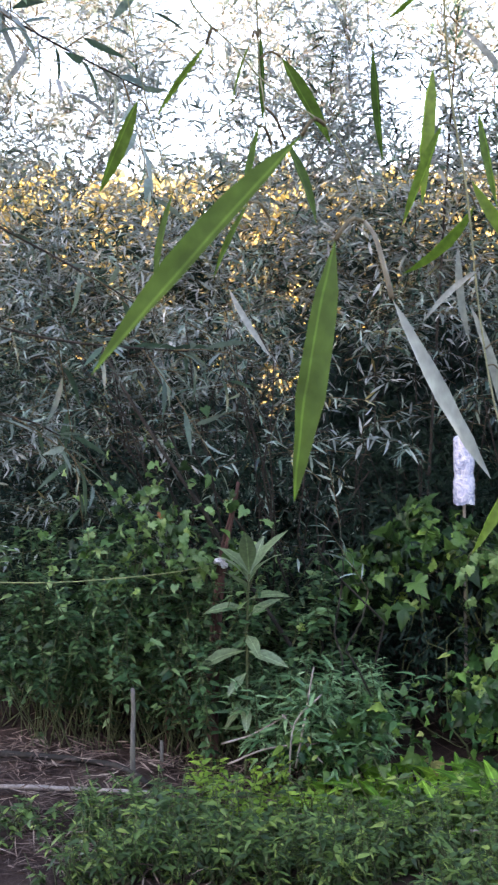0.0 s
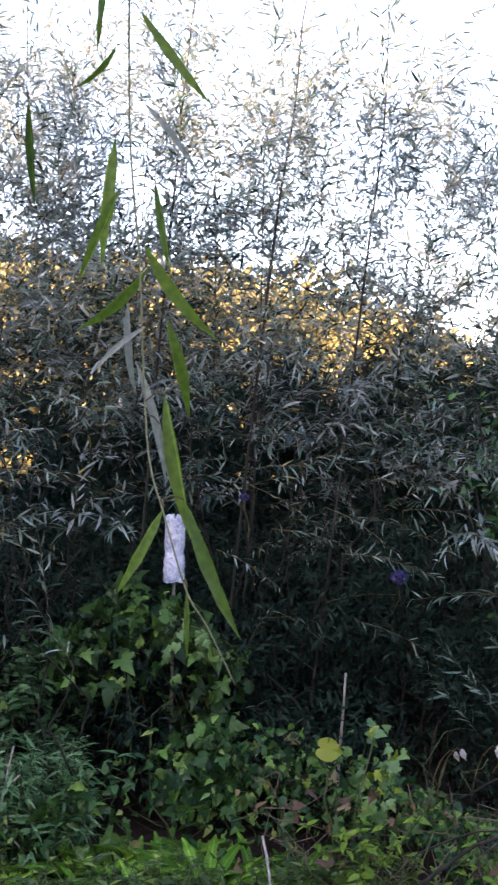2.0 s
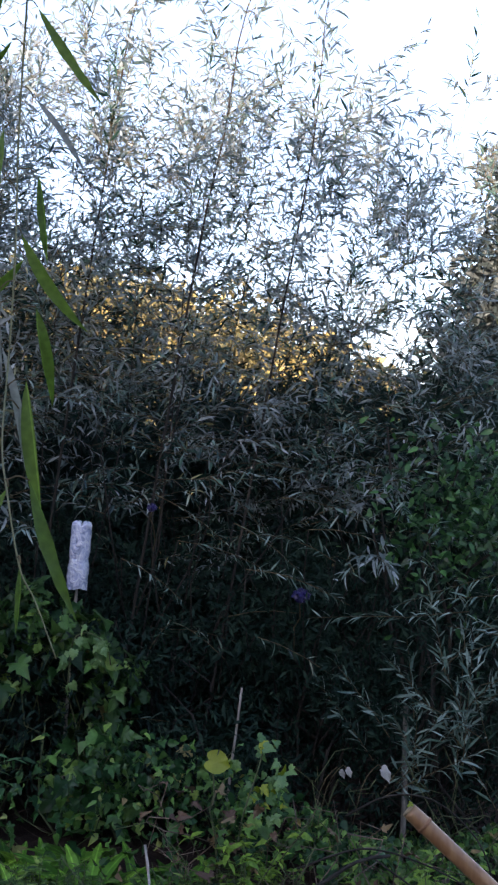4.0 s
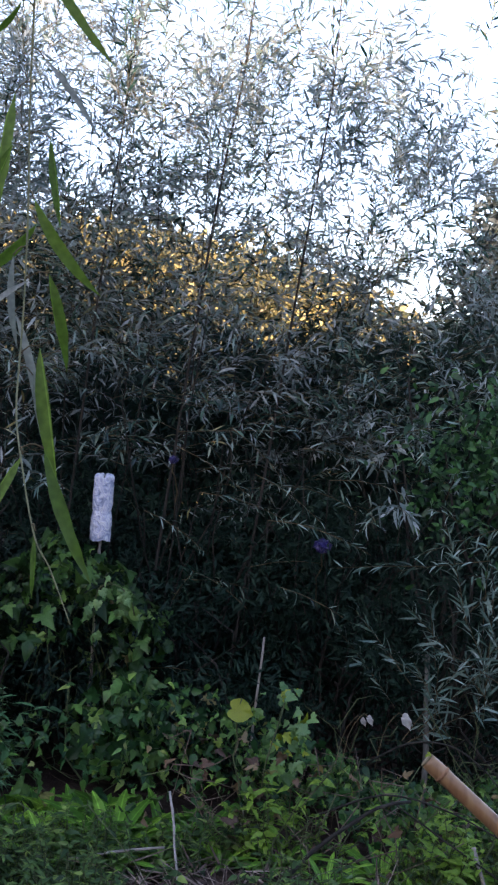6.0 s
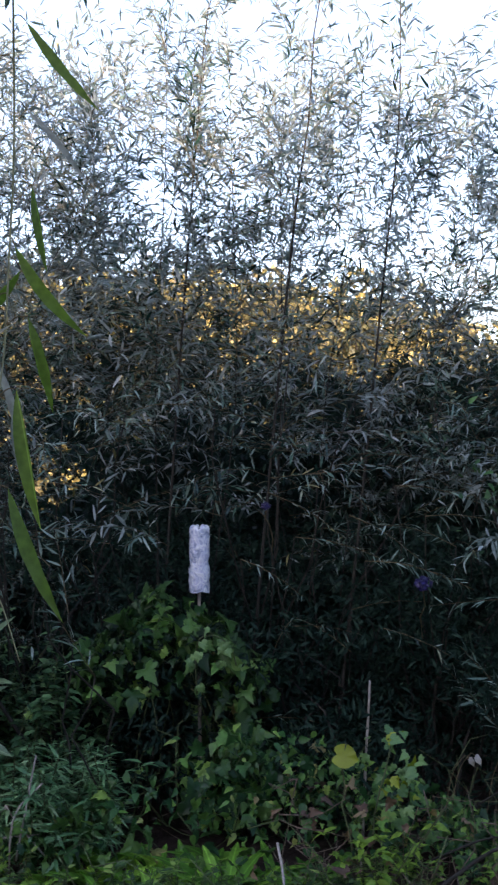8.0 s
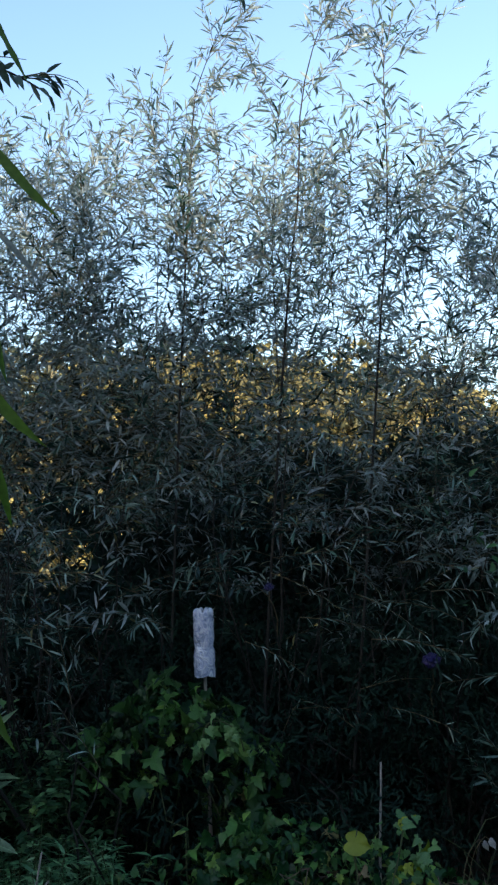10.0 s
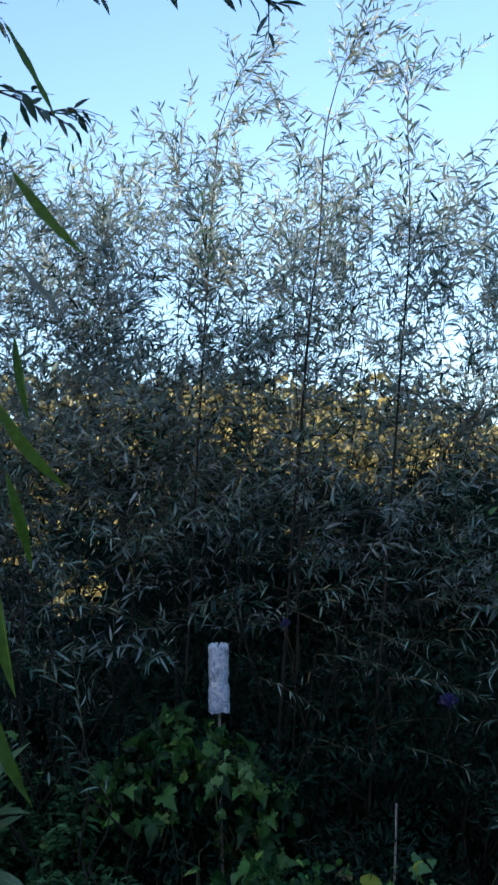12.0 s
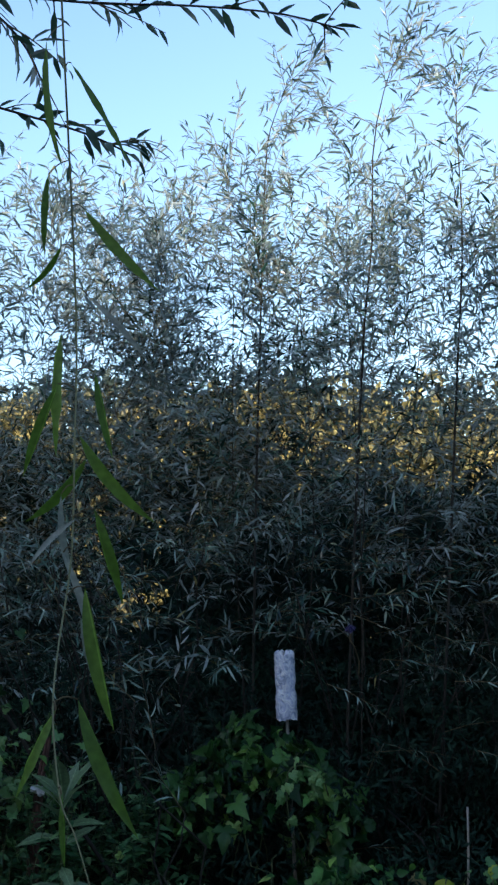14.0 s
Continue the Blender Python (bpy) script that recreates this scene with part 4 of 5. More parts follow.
LONG_GREEN = [leaf_mesh("long_leaf", M_TWIG_LEAF, w, d, f, LANCE_FINE, 0.09, b) for w, d, f, b in ((0.105, 0.14, 0.12, 0.06), (0.12, 0.24, 0.10, -0.055), (0.095, 0.10, 0.16, 0.035))]
NEAR_GREEN = [leaf_mesh("near_leaf", M_NEAR_LEAF, w, d, f, LANCE_FINE, 0.06, b) for w, d, f, b in ((0.078, 0.10, 0.12, 0.02), (0.135, 0.12, 0.10, -0.03), (0.08, 0.05, 0.14, 0.04))]
LONG_SILVER = [leaf_mesh("long_leaf", M_TWIG_SILVER, w, d, f, LANCE_FINE, 0.06, b) for w, d, f, b in ((0.08, 0.15, 0.14, 0.05), (0.07, 0.28, 0.14, -0.05))]


def overhanging_tree():
    """The big willow beside the path, whose limbs reach over the camera."""
    ob = thing("overhanging_willow", foot_at(-2.4, 1.7), "large willow tree beside the path with drooping twigs", "tree")
    trunk = smooth_line([(-2.4, 1.7, -0.05), (-2.38, 1.72, 1.0), (-2.3, 1.7, 2.0), (-2.1, 1.6, 2.7), (-1.9, 1.5, 3.4), (-1.8, 1.5, 4.2)], 24)
    child("trunk", mesh_object("trunk", *tube(trunk, np.linspace(0.17, 0.05, 24) * rng.uniform(0.95, 1.05, 24), 14), M_BARK), ob)
    for pts in ([(-2.15, 1.6, 2.6), (-1.2, 1.5, 2.92), (-0.4, 1.42, 2.98), (0.1, 1.4, 2.9), (0.6, 1.5, 2.85)], [(-2.25, 1.65, 2.2), (-1.4, 1.2, 2.45), (-0.6, 0.85, 2.5), (-0.12, 0.7, 2.42), (0.1, 0.5, 2.35)]):
        child("limb", mesh_object("limb", *tube(smooth_line(pts, 16), np.linspace(0.035, 0.008, 16), 8), M_BARK), ob)
    return ob


TREE = overhanging_tree()


def hanging(line, leaves, label, r=0.0022):
    """A drooping twig with single long leaves: each (from, to, silver, turn)."""
    pts = [np.array(p, float) for p in line]
    body = smooth_line(pts, 6 * len(pts))
    ob = child("hanging_twig", mesh_object("hanging_twig", *tube(body, np.linspace(0.75 * r, 0.24 * r, len(body)), 7), M_SHOOT), TREE, label)
    for k, (a0, b0, silver, turn) in enumerate(leaves):
        a0, b0 = np.array(a0, float), np.array(b0, float)
        near = body[np.argmin(np.linalg.norm(body - a0, axis=1) + 0.6 * np.maximum(0, a0[2] - body[:, 2]))]
        stalk = smooth_line([near, (near + a0) / 2 + np.array([0, 0, 0.004]), a0], 6)
        child("leaf_stalk", mesh_object("leaf_stalk", *tube(stalk, 0.0008, 5), M_TWIG), ob)
        mesh = (LONG_SILVER if silver else LONG_GREEN if r > 0.002 else NEAR_GREEN)[k % (2 if silver else 3)]
        d = b0 - a0
        face = np.array([math.sin(radians(turn)), -math.cos(radians(turn)), 0.35])
        set_leaf(mesh, a0, d, face, float(np.linalg.norm(d)) * (1.1 if r > 0.002 else 1.0), ob)
    return ob


hanging([(-0.080, 1.400, 2.930), (-0.072, 1.400, 2.600), (-0.064, 1.400, 2.254), (-0.055, 1.400, 1.885), (-0.029, 1.279, 1.690), (-0.016, 1.207, 1.565), (-0.000, 1.089, 1.470), (0.020, 1.000, 1.420), (0.043, 0.937, 1.362), (0.060, 0.915, 1.338), (0.083, 0.880, 1.299)],
        [((-0.049, 1.430, 2.017), (0.043, 1.430, 1.920), 0, 20), ((-0.040, 1.400, 1.895), (0.021, 1.389, 1.812), 1, -30), ((-0.080, 1.380, 2.225), (-0.077, 1.379, 2.072), 0, -40),
         ((-0.087, 1.400, 2.056), (-0.085, 1.397, 1.961), 0, 50), ((-0.068, 1.377, 1.846), (-0.099, 1.361, 1.709), 0, -30), ((-0.055, 1.309, 1.769), (-0.090, 1.297, 1.669), 0, 35),
         ((-0.054, 1.400, 2.201), (0.026, 1.400, 2.085), 0, 60), ((-0.072, 1.400, 1.962), (-0.110, 1.400, 1.906), 0, 65),
         ((-0.018, 1.340, 1.786), (0.005, 1.327, 1.691), 0, 25), ((-0.025, 1.287, 1.705), (0.052, 1.274, 1.610), 0, -15), ((0.005, 1.227, 1.616), (0.023, 1.214, 1.519), 0, -20), ((0.009, 1.164, 1.533), (0.040, 1.135, 1.404), 0, 10),
         ((0.036, 1.025, 1.433), (0.093, 1.006, 1.327), 0, 30), ((0.019, 1.013, 1.426), (-0.024, 1.000, 1.361), 0, -20), ((-0.037, 1.248, 1.635), (-0.023, 1.239, 1.541), 1, 10), ((-0.025, 1.209, 1.570), (0.004, 1.187, 1.453), 1, -10),
         ((-0.015, 1.232, 1.607), (-0.068, 1.224, 1.559), 1, 20), ((0.043, 0.941, 1.365), (0.048, 0.935, 1.312), 0, 40), ((0.005, 1.159, 1.503), (0.032, 1.143, 1.430), 1, 30), ((-0.021, 1.303, 1.680), (-0.085, 1.295, 1.607), 0, 55)],
        "slender hanging willow twig with long green leaves")
hanging([(-0.17, 0.72, 2.43), (-0.16, 0.6, 2.0), (-0.15, 0.55, 1.72), (-0.10, 0.48, 1.63), (-0.055, 0.42, 1.585), (-0.045, 0.42, 1.555)],
        [((-0.067, 0.42, 1.586), (-0.127, 0.36, 1.506), 0, 15), ((-0.053, 0.40, 1.547), (-0.071, 0.38, 1.461), 0, -25), ((-0.026, 0.30, 1.521), (0.006, 0.33, 1.472), 1, 30), ((-0.12, 0.5, 1.642), (-0.143, 0.5, 1.612), 0, 40)],
        "young hanging willow twig close by with broad light green leaves", r=0.0008)
hanging([(-0.14, 0.71, 2.42), (-0.14, 0.7, 2.0), (-0.137, 0.7, 1.72), (-0.13, 0.68, 1.66), (-0.122, 0.66, 1.63), (-0.12, 0.64, 1.58)],
        [((-0.135, 0.7, 1.702), (-0.132, 0.7, 1.65), 0, 30), ((-0.123, 0.7, 1.688), (-0.095, 0.7, 1.635), 0, -20), ((-0.121, 0.62, 1.632), (-0.125, 0.6, 1.585), 0, 50), ((-0.123, 0.6, 1.59), (-0.144, 0.6, 1.552), 0, 0),
         ((-0.121, 0.7, 1.64), (-0.099, 0.7, 1.592), 0, 45), ((-0.14, 0.7, 1.70), (-0.155, 0.7, 1.66), 0, -45)],
        "thin hanging willow twig with small green leaves", r=0.001)
hanging([(-0.11, 0.7, 2.42), (-0.10, 0.9, 2.2), (-0.095, 0.92, 1.80), (-0.09, 0.9, 1.74)],
        [((-0.089, 0.9, 1.743), (-0.081, 0.9, 1.66), 0, 10)], "thin hanging willow twig with one long leaf", r=0.001)
hanging([(-0.5, 0.8, 2.48), (-0.38, 1.02, 2.2), (-0.30, 1.02, 1.75), (-0.25, 1.0, 1.62), (-0.22, 1.0, 1.57)],
        [((-0.223, 1.0, 1.578), (-0.182, 1.0, 1.518), 1, 20), ((-0.30, 1.0, 1.74), (-0.34, 1.0, 1.66), 0, 20), ((-0.27, 1.0, 1.66), (-0.285, 0.98, 1.57), 0, -20)], "thin hanging willow twig with a silvery leaf", r=0.001)


def bough(line, shoots, leaf_len, label, silver=0.4, seed_len=0.28, sag=0.25, r=0.009, wid=0.14, gap=0.026):
    """An overhanging willow bough with leafy side shoots."""
    body = smooth_line(line, 20)
    ob = child("bough", mesh_object("bough", *tube(body, np.linspace(r, 0.0015, 20), 7), M_BARK), TREE, label)
    leaves, pale, twigs = Pile(), Pile(), Pile()
    i = rng.integers(5, 19, shoots)
    tan = unit(body[i + 1] - body[i - 1])
    d0 = tan + rng.normal(0, 0.6, (shoots, 3)) + np.array([0, 0, -0.1])
    length = seed_len * rng.uniform(0.5, 1.3, shoots)
    sg = sag * rng.uniform(0.3, 1.5, shoots)
    p = rng.random(shoots) < silver
    for sel, pile in ((~p, leaves), (p, pale)):
        if sel.any():
            spray(pile, twigs, body[i][sel], d0[sel], length[sel], sg[sel], leaf_len, spacing=0.03, droop=(0.1, 0.5), wid=wid)
    seg = np.array([6, 9, 12, 15])
    run = body[seg + 3] - body[seg]
    spray(leaves, twigs, body[seg], run, np.linalg.norm(run, axis=1) * np.array([1, 1, 1, 1.4]), np.zeros(4), leaf_len, spacing=gap, wid=wid, droop=(0.1, 0.5), r_twig=0.0008)
    child("brush", twigs.mesh("brush", M_TWIG), ob, kind="stuff")
    child("foliage", leaves.mesh("foliage", M_BOUGH), ob, kind="stuff")
    if p.any():
        child("pale_foliage", pale.mesh("pale_foliage", M_BOUGH_PALE), ob, "silvery leaf undersides", kind="stuff")


bough([(-2.3, 1.75, 1.9), (-1.6, 2.3, 1.75), (-1.2, 2.35, 1.66), (-0.94, 2.4, 1.59), (-0.75, 2.4, 1.565), (-0.62, 2.4, 1.555)], 5, 0.1, "low willow bough with long silvery green leaves", 0.2, r=0.005)
bough([(-2.27, 1.7, 2.25), (-1.7, 2.5, 2.1), (-1.3, 2.55, 1.95), (-1.02, 2.6, 1.80), (-0.86, 2.6, 1.71), (-0.78, 2.6, 1.66)], 5, 0.1, "low willow bough with long silvery green leaves", 0.2, r=0.005)
bough([(-2.33, 1.75, 1.6), (-1.6, 2.3, 1.5), (-1.25, 2.35, 1.46), (-1.0, 2.4, 1.42), (-0.9, 2.4, 1.38)], 4, 0.1, "low willow bough with long silvery green leaves", 0.25, r=0.005)
bough([(-2.12, 1.6, 2.65), (-1.5, 2.1, 2.5), (-1.1, 2.1, 2.3), (-0.8, 2.1, 2.12), (-0.62, 2.1, 2.02)], 14, 0.11, "willow bough hanging in from above", 0.2, 0.24, r=0.004)
bough([(-1.2, 1.5, 2.92), (-0.7, 1.8, 2.68), (-0.45, 1.88, 2.60), (-0.172, 1.9, 2.545), (0.02, 1.9, 2.52), (0.18, 1.9, 2.49), (0.29, 1.9, 2.45)], 6, 0.052, "overhanging willow bough against the sky", 0.05, 0.11, r=0.003, wid=0.25, gap=0.016)
bough([(-1.3, 1.5, 2.89), (-0.7, 1.82, 2.5), (-0.42, 1.88, 2.40), (-0.285, 1.9, 2.355), (-0.186, 1.9, 2.317), (-0.12, 1.9, 2.285), (-0.074, 1.9, 2.255)], 7, 0.05, "overhanging willow bough against the sky", 0.05, 0.09, r=0.003, wid=0.25, gap=0.016)
bough([(-1.2, 1.5, 2.92), (-0.7, 1.72, 2.72), (-0.42, 1.75, 2.58), (-0.28, 1.75, 2.47), (-0.22, 1.75, 2.40), (-0.19, 1.75, 2.33)], 7, 0.055, "drooping willow bough against the sky", 0.05, 0.1, r=0.003, wid=0.24, gap=0.016)


def rag():
    """The knotted cloth that ties the twine to the post."""
    ob = thing("tied_rag", (-1.028, 4.42, 0.80), "small grey-white rag knotted round the red-brown post", "rag")
    for k, (at, size, flat) in enumerate((((-1.028, 4.42, 0.80), 0.022, 0.6), ((-1.008, 4.405, 0.786), 0.014, 0.8))):
        bm = bmesh.new()
        bmesh.ops.create_icosphere(bm, subdivisions=3, radius=size)
        for v in bm.verts:
            v.co *= 1 + 0.5 * noise.noise(v.co * (1.8 / size) + Vector((k, 0, 0))) + 0.25 * noise.noise(v.co * (4.5 / size))
            v.co.z *= flat
            v.co += Vector(at)
        me = bpy.data.meshes.new("knot")
        bm.to_mesh(me)
        bm.free()
        me.materials.append(M_RAG)
        child("knot" if k == 0 else "loose_end", me, ob)


rag()


# ---- climbing vine round the bottle's stake ----
def lobed_mesh(name, material, droop, outline=LOBES, ruffle=0.05):
    v, t = lobed_batch([[0, 0, 0]], [[0, 1, 0]], [[0, 0, 1]], 1.0, droop, outline, ruffle)
    return mesh_object(name, v, t, material)


VINE = [lobed_mesh("vine_leaf", M_VINE, d, o, r) for d, o, r in ((0.3, LOBES, 0.06), (0.3, ROUND, 0.08), (0.6, LOBES, 0.1), (0.2, THREE, 0.05), (0.45, THREE, 0.09), (0.5, LOBES, 0.14), (0.4, LOBES, 0.1), (0.7, LOBES, 0.12))]
YELLOW = [lobed_mesh("yellow_leaf", M_YELLOW, 0.1, BROADLEAF, 0.04), lobed_mesh("yellow_leaf", M_YELLOW, 0.4, THREE, 0.05)]


def vine_bush():
    """The leafy cone of vine that climbs to the bottle's neck."""
    ob = thing("climbing_vine", foot_at(-0.15, 4.75), "leafy green climbing vine covering a stake up to the bottle", "vine")
    for _ in range(9):
        a0 = rng.uniform(0, 6.28)
        foot = np.array([-0.15 + 0.3 * math.cos(a0), 4.75 + 0.16 * math.sin(a0), 0.0])
        top = np.array([-0.17 + rng.normal(0, 0.08), 4.8, rng.uniform(0.7, 1.0)])
        child("vine_stem", mesh_object("vine_stem", *tube(noisy_line(foot, top, 10, 0.18), np.linspace(0.005, 0.002, 10), 5), M_STEM), ob)
    made = 0
    while made < 298:
        z = rng.uniform(0.12, 1.0)
        wide = 0.40 * min(1.0, (1.02 - z) / 0.30) + 0.03
        a0 = rng.uniform(0, 6.28)
        r = wide * math.sqrt(rng.uniform(0.25, 1.0))
        p = np.array([-0.22 - 0.03 * (z < 0.8) + r * math.cos(a0), 4.76 + 0.55 * r * math.sin(a0), z])
        if abs(p[0] + 0.122) < 0.12 and z > 0.91:
            continue
        if (abs(p[0] + 0.115) < 0.085 and 0.36 < z < 0.70 and p[1] < 4.87) or (p[0] < -0.19 and 0.12 < z < 0.6 and rng.random() < 0.96):
            continue
        out = np.array([math.cos(a0), math.sin(a0) - 0.5, 0.25])
        ahead = out * 0.6 + np.array([0, 0, -0.5]) + rng.normal(0, 0.5, 3)
        set_leaf(VINE[rng.integers(8)], p, ahead + rng.normal(0, 0.3, 3), out + np.array([0, -0.1, 0.9]) + rng.normal(0, 0.75, 3), 0.036 + 0.07 * rng.random() ** 1.5, ob)
        made += 1
    inner = Pile()
    for outline in (ROUND, THREE, LOBES):
        n = 110
        z = rng.uniform(0.1, 0.98, n)
        r = (0.40 * np.minimum(1.0, (1.02 - z) / 0.30) + 0.03) * np.sqrt(rng.uniform(0.1, 1.0, n))
        a0 = rng.uniform(0, 6.28, n)
        p = np.stack([-0.21 + r * np.cos(a0), 4.78 + 0.55 * r * np.sin(a0), z], 1)
        p = p[~(((np.abs(p[:, 0] + 0.115) < 0.075) & (z > 0.36) & (z < 0.68)) | ((p[:, 0] < -0.19) & (z > 0.12) & (z < 0.6)))]
        n = len(p)
        inner.add(*lobed_batch(p, rng.normal(0, 0.6, (n, 3)) + np.array([0, -0.3, -0.4]), rng.normal(0, 0.6, (n, 3)) + np.array([0, -0.5, 0.7]), rng.uniform(0.025, 0.075, n), rng.uniform(0.1, 0.6, n), outline, 0.09))
    child("inner_leaves", inner.mesh("inner_leaves", M_VINE_DARK), ob, kind="stuff")

    shoot = smooth_line([(-0.10, 4.56, 0.62), (-0.105, 4.54, 0.74), (-0.09, 4.53, 0.83), (-0.03, 4.53, 0.845), (0.03, 4.54, 0.80), (0.05, 4.55, 0.73)], 18)
    child("young_shoot", mesh_object("young_shoot", *tube(shoot, 0.0028, 6), M_STEM), ob, "pale curved young shoot")
    for _ in range(16):
        p = shoot[rng.integers(0, 18)] + rng.normal(0, 0.022, 3)
        set_leaf(VINE_PALE[rng.integers(2)], p, (rng.normal(0, 0.6), -0.3, -0.7), (rng.normal(0, 0.5), -0.8, 0.5), rng.uniform(0.025, 0.05), ob, "young_leaf")


M_VINE_PALE = leaf_material("young vine leaf", [(0.0, (0.06, 0.17, 0.045)), (1.0, (0.18, 0.33, 0.11))], rough=0.4, thin=0.35, per_object=True)
VINE_PALE = [lobed_mesh("young_leaf", M_VINE_PALE, 0.5, THREE, 0.1), lobed_mesh("young_leaf", M_VINE_PALE, 0.3, ROUND, 0.1)]
vine_bush()


def hop_vine():
    """Light green climber over the weeds beside the post."""
    ob = thing("climbing_vine", foot_at(-1.3, 4.45), "light green climbing vine over weeds beside the post", "vine")
    for _ in range(4):
        child("vine_stem", mesh_object("vine_stem", *tube(noisy_line((-1.3 + rng.normal(0, 0.1), 4.45, 0.0), (-1.22 + rng.normal(0, 0.12), 4.42, rng.uniform(0.8, 1.08)), 9, 0.15), np.linspace(0.004, 0.002, 9), 5), M_STEM), ob)
    for _ in range(285):
        p = np.array([-1.26 + rng.normal(0, 0.18), 4.38 + rng.normal(0, 0.06), 0.0])
        p[2] = 0.90 + rng.normal(0, 0.15) - 0.3 * abs(p[0] + 1.24)
        set_leaf((VINE + 5 * VINE_PALE)[rng.integers(18)], p, rng.normal(0, 0.7, 3) + np.array([0, -0.3, -0.4]), (rng.normal(0, 0.6), rng.normal(-0.5, 0.5), rng.normal(0.6, 0.4)), rng.uniform(0.022, 0.055), ob)


hop_vine()


def ground_vines():
    """Low tangle of vine over the foot of the willows."""
    ob = thing("ground_vine", foot_at(0.5, 4.2), "low tangle of green vine leaves over the ground", "vine", kind="stuff")
    leaves, stems = Pile(), Pile()
    n = 5600
    x = rng.uniform(-0.75, 2.3, n)
    y = rng.uniform(3.55, 5.0, n)
    ok = ((y > 4.08) & ~((np.abs(x + 0.42) < 0.26) & (y > 4.3)) & ~((np.abs(x + 0.11) < 0.075) & (y > 4.4))) | ((x > 0.4) & (y > 3.95) & (rng.random(n) < 0.5))
    x, y = x[ok], y[ok]
    n = len(x)
    hill = 0.12 + 0.40 * np.exp(-((y - 4.35) / 0.5) ** 2) * (0.75 + 0.4 * np.sin(2.7 * x + 1.0)) - 0.15 * (y < 3.8)
    z = ground_z(x, y) + np.maximum(0.03, hill) * rng.random(n) ** 0.45
    ahead = np.stack([rng.normal(0, 0.6, n), rng.normal(-0.35, 0.6, n), rng.normal(-0.35, 0.45, n)], 1)
    face = np.stack([rng.normal(0, 0.6, n), rng.normal(-0.15, 0.6, n), rng.uniform(0.3, 1.1, n)], 1)
    p = np.stack([x, y, z], 1)
    kind = rng.random(n)
    big = np.where((x < 0.25) & (y > 4.1), 1.0, 0.72)
    for sel, outline in ((kind < 0.2, ROUND), ((kind >= 0.2) & (kind < 0.38), THREE), ((kind >= 0.38) & (kind < 0.55), LOBES)):
        m = int(sel.sum())
        leaves.add(*lobed_batch(p[sel], ahead[sel], face[sel], big[sel] * (0.026 + 0.055 * rng.random(m) ** 1.6), rng.uniform(0.05, 0.6, m), outline, 0.08))
    sel = kind >= 0.55
    ln = rng.uniform(0.025, 0.065, int(sel.sum()))
    leaves.add(*leaf_batch(p[sel], ahead[sel], face[sel], ln, ln * rng.uniform(0.3, 0.6, len(ln)), rng.uniform(0.1, 0.6, len(ln)), OVATE, 0.12, 0.05))
    for _ in range(60):
        p = np.array([rng.uniform(-0.7, 2.2), rng.uniform(3.6, 4.9), 0.02])
        q = p + np.array([rng.normal(0, 0.3), rng.normal(0, 0.2), rng.uniform(0.1, 0.5)])
        stems.add(*tube(noisy_line(p, q, 8, 0.15), 0.002, 4))
    child("stems", stems.mesh("stems", M_STEM), ob, kind="stuff")
    child("leaves", leaves.mesh("leaves", M_VINE_DARK), ob, kind="stuff")


ground_vines()


def dead_vine(at, spread, n, m):
    """Brown dead vine stems with a few curled leaves among the green."""
    ob = thing("dead_vine", foot_at(*at), "tangle of brown dead vine stems with curled leaves", "vine", "dead vines in the weeds")
    for _ in range(n):
        a = np.array([at[0] + rng.normal(0, spread), at[1] + rng.normal(0, 0.08), rng.uniform(0.0, 0.15)])
        b = np.array([at[0] + rng.normal(0, spread), at[1] + rng.normal(-0.03, 0.08), rng.uniform(0.15, 0.42)])
        child("dead_stem", mesh_object("dead_stem", *tube(noisy_line(a, b, 12, 0.2), rng.uniform(0.0012, 0.0026), 5), M_STRAWSTEM), ob)
    for _ in range(m):
        p = (at[0] + rng.normal(0, spread), at[1] + rng.normal(-0.04, 0.08), rng.uniform(0.1, 0.42))
        set_leaf(DEADLEAF[rng.integers(2)], p, rng.normal(0, 1, 3), rng.normal(0, 1, 3), rng.uniform(0.02, 0.045), ob, "curled_leaf")


M_STRAWSTEM = rough_material("dead vine stem", [(0.3, (0.05, 0.035, 0.026)), (0.7, (0.17, 0.125, 0.095))], 50, relief=0.001)
DEADLEAF = [lobed_mesh("dead_leaf", leaf_material("brown curled leaf", [(0.0, (0.05, 0.03, 0.018)), (0.6, (0.12, 0.065, 0.035)), (1.0, (0.2, 0.15, 0.07))], rough=0.7, thin=0.2, per_object=True), d, o, 0.15) for d, o in ((0.8, ROUND), (1.1, THREE))]
dead_vine((0.32, 4.02), 0.09, 5, 14)
dead_vine((0.62, 3.95), 0.1, 4, 10)
dead_vine((0.95, 3.85), 0.12, 5, 9)


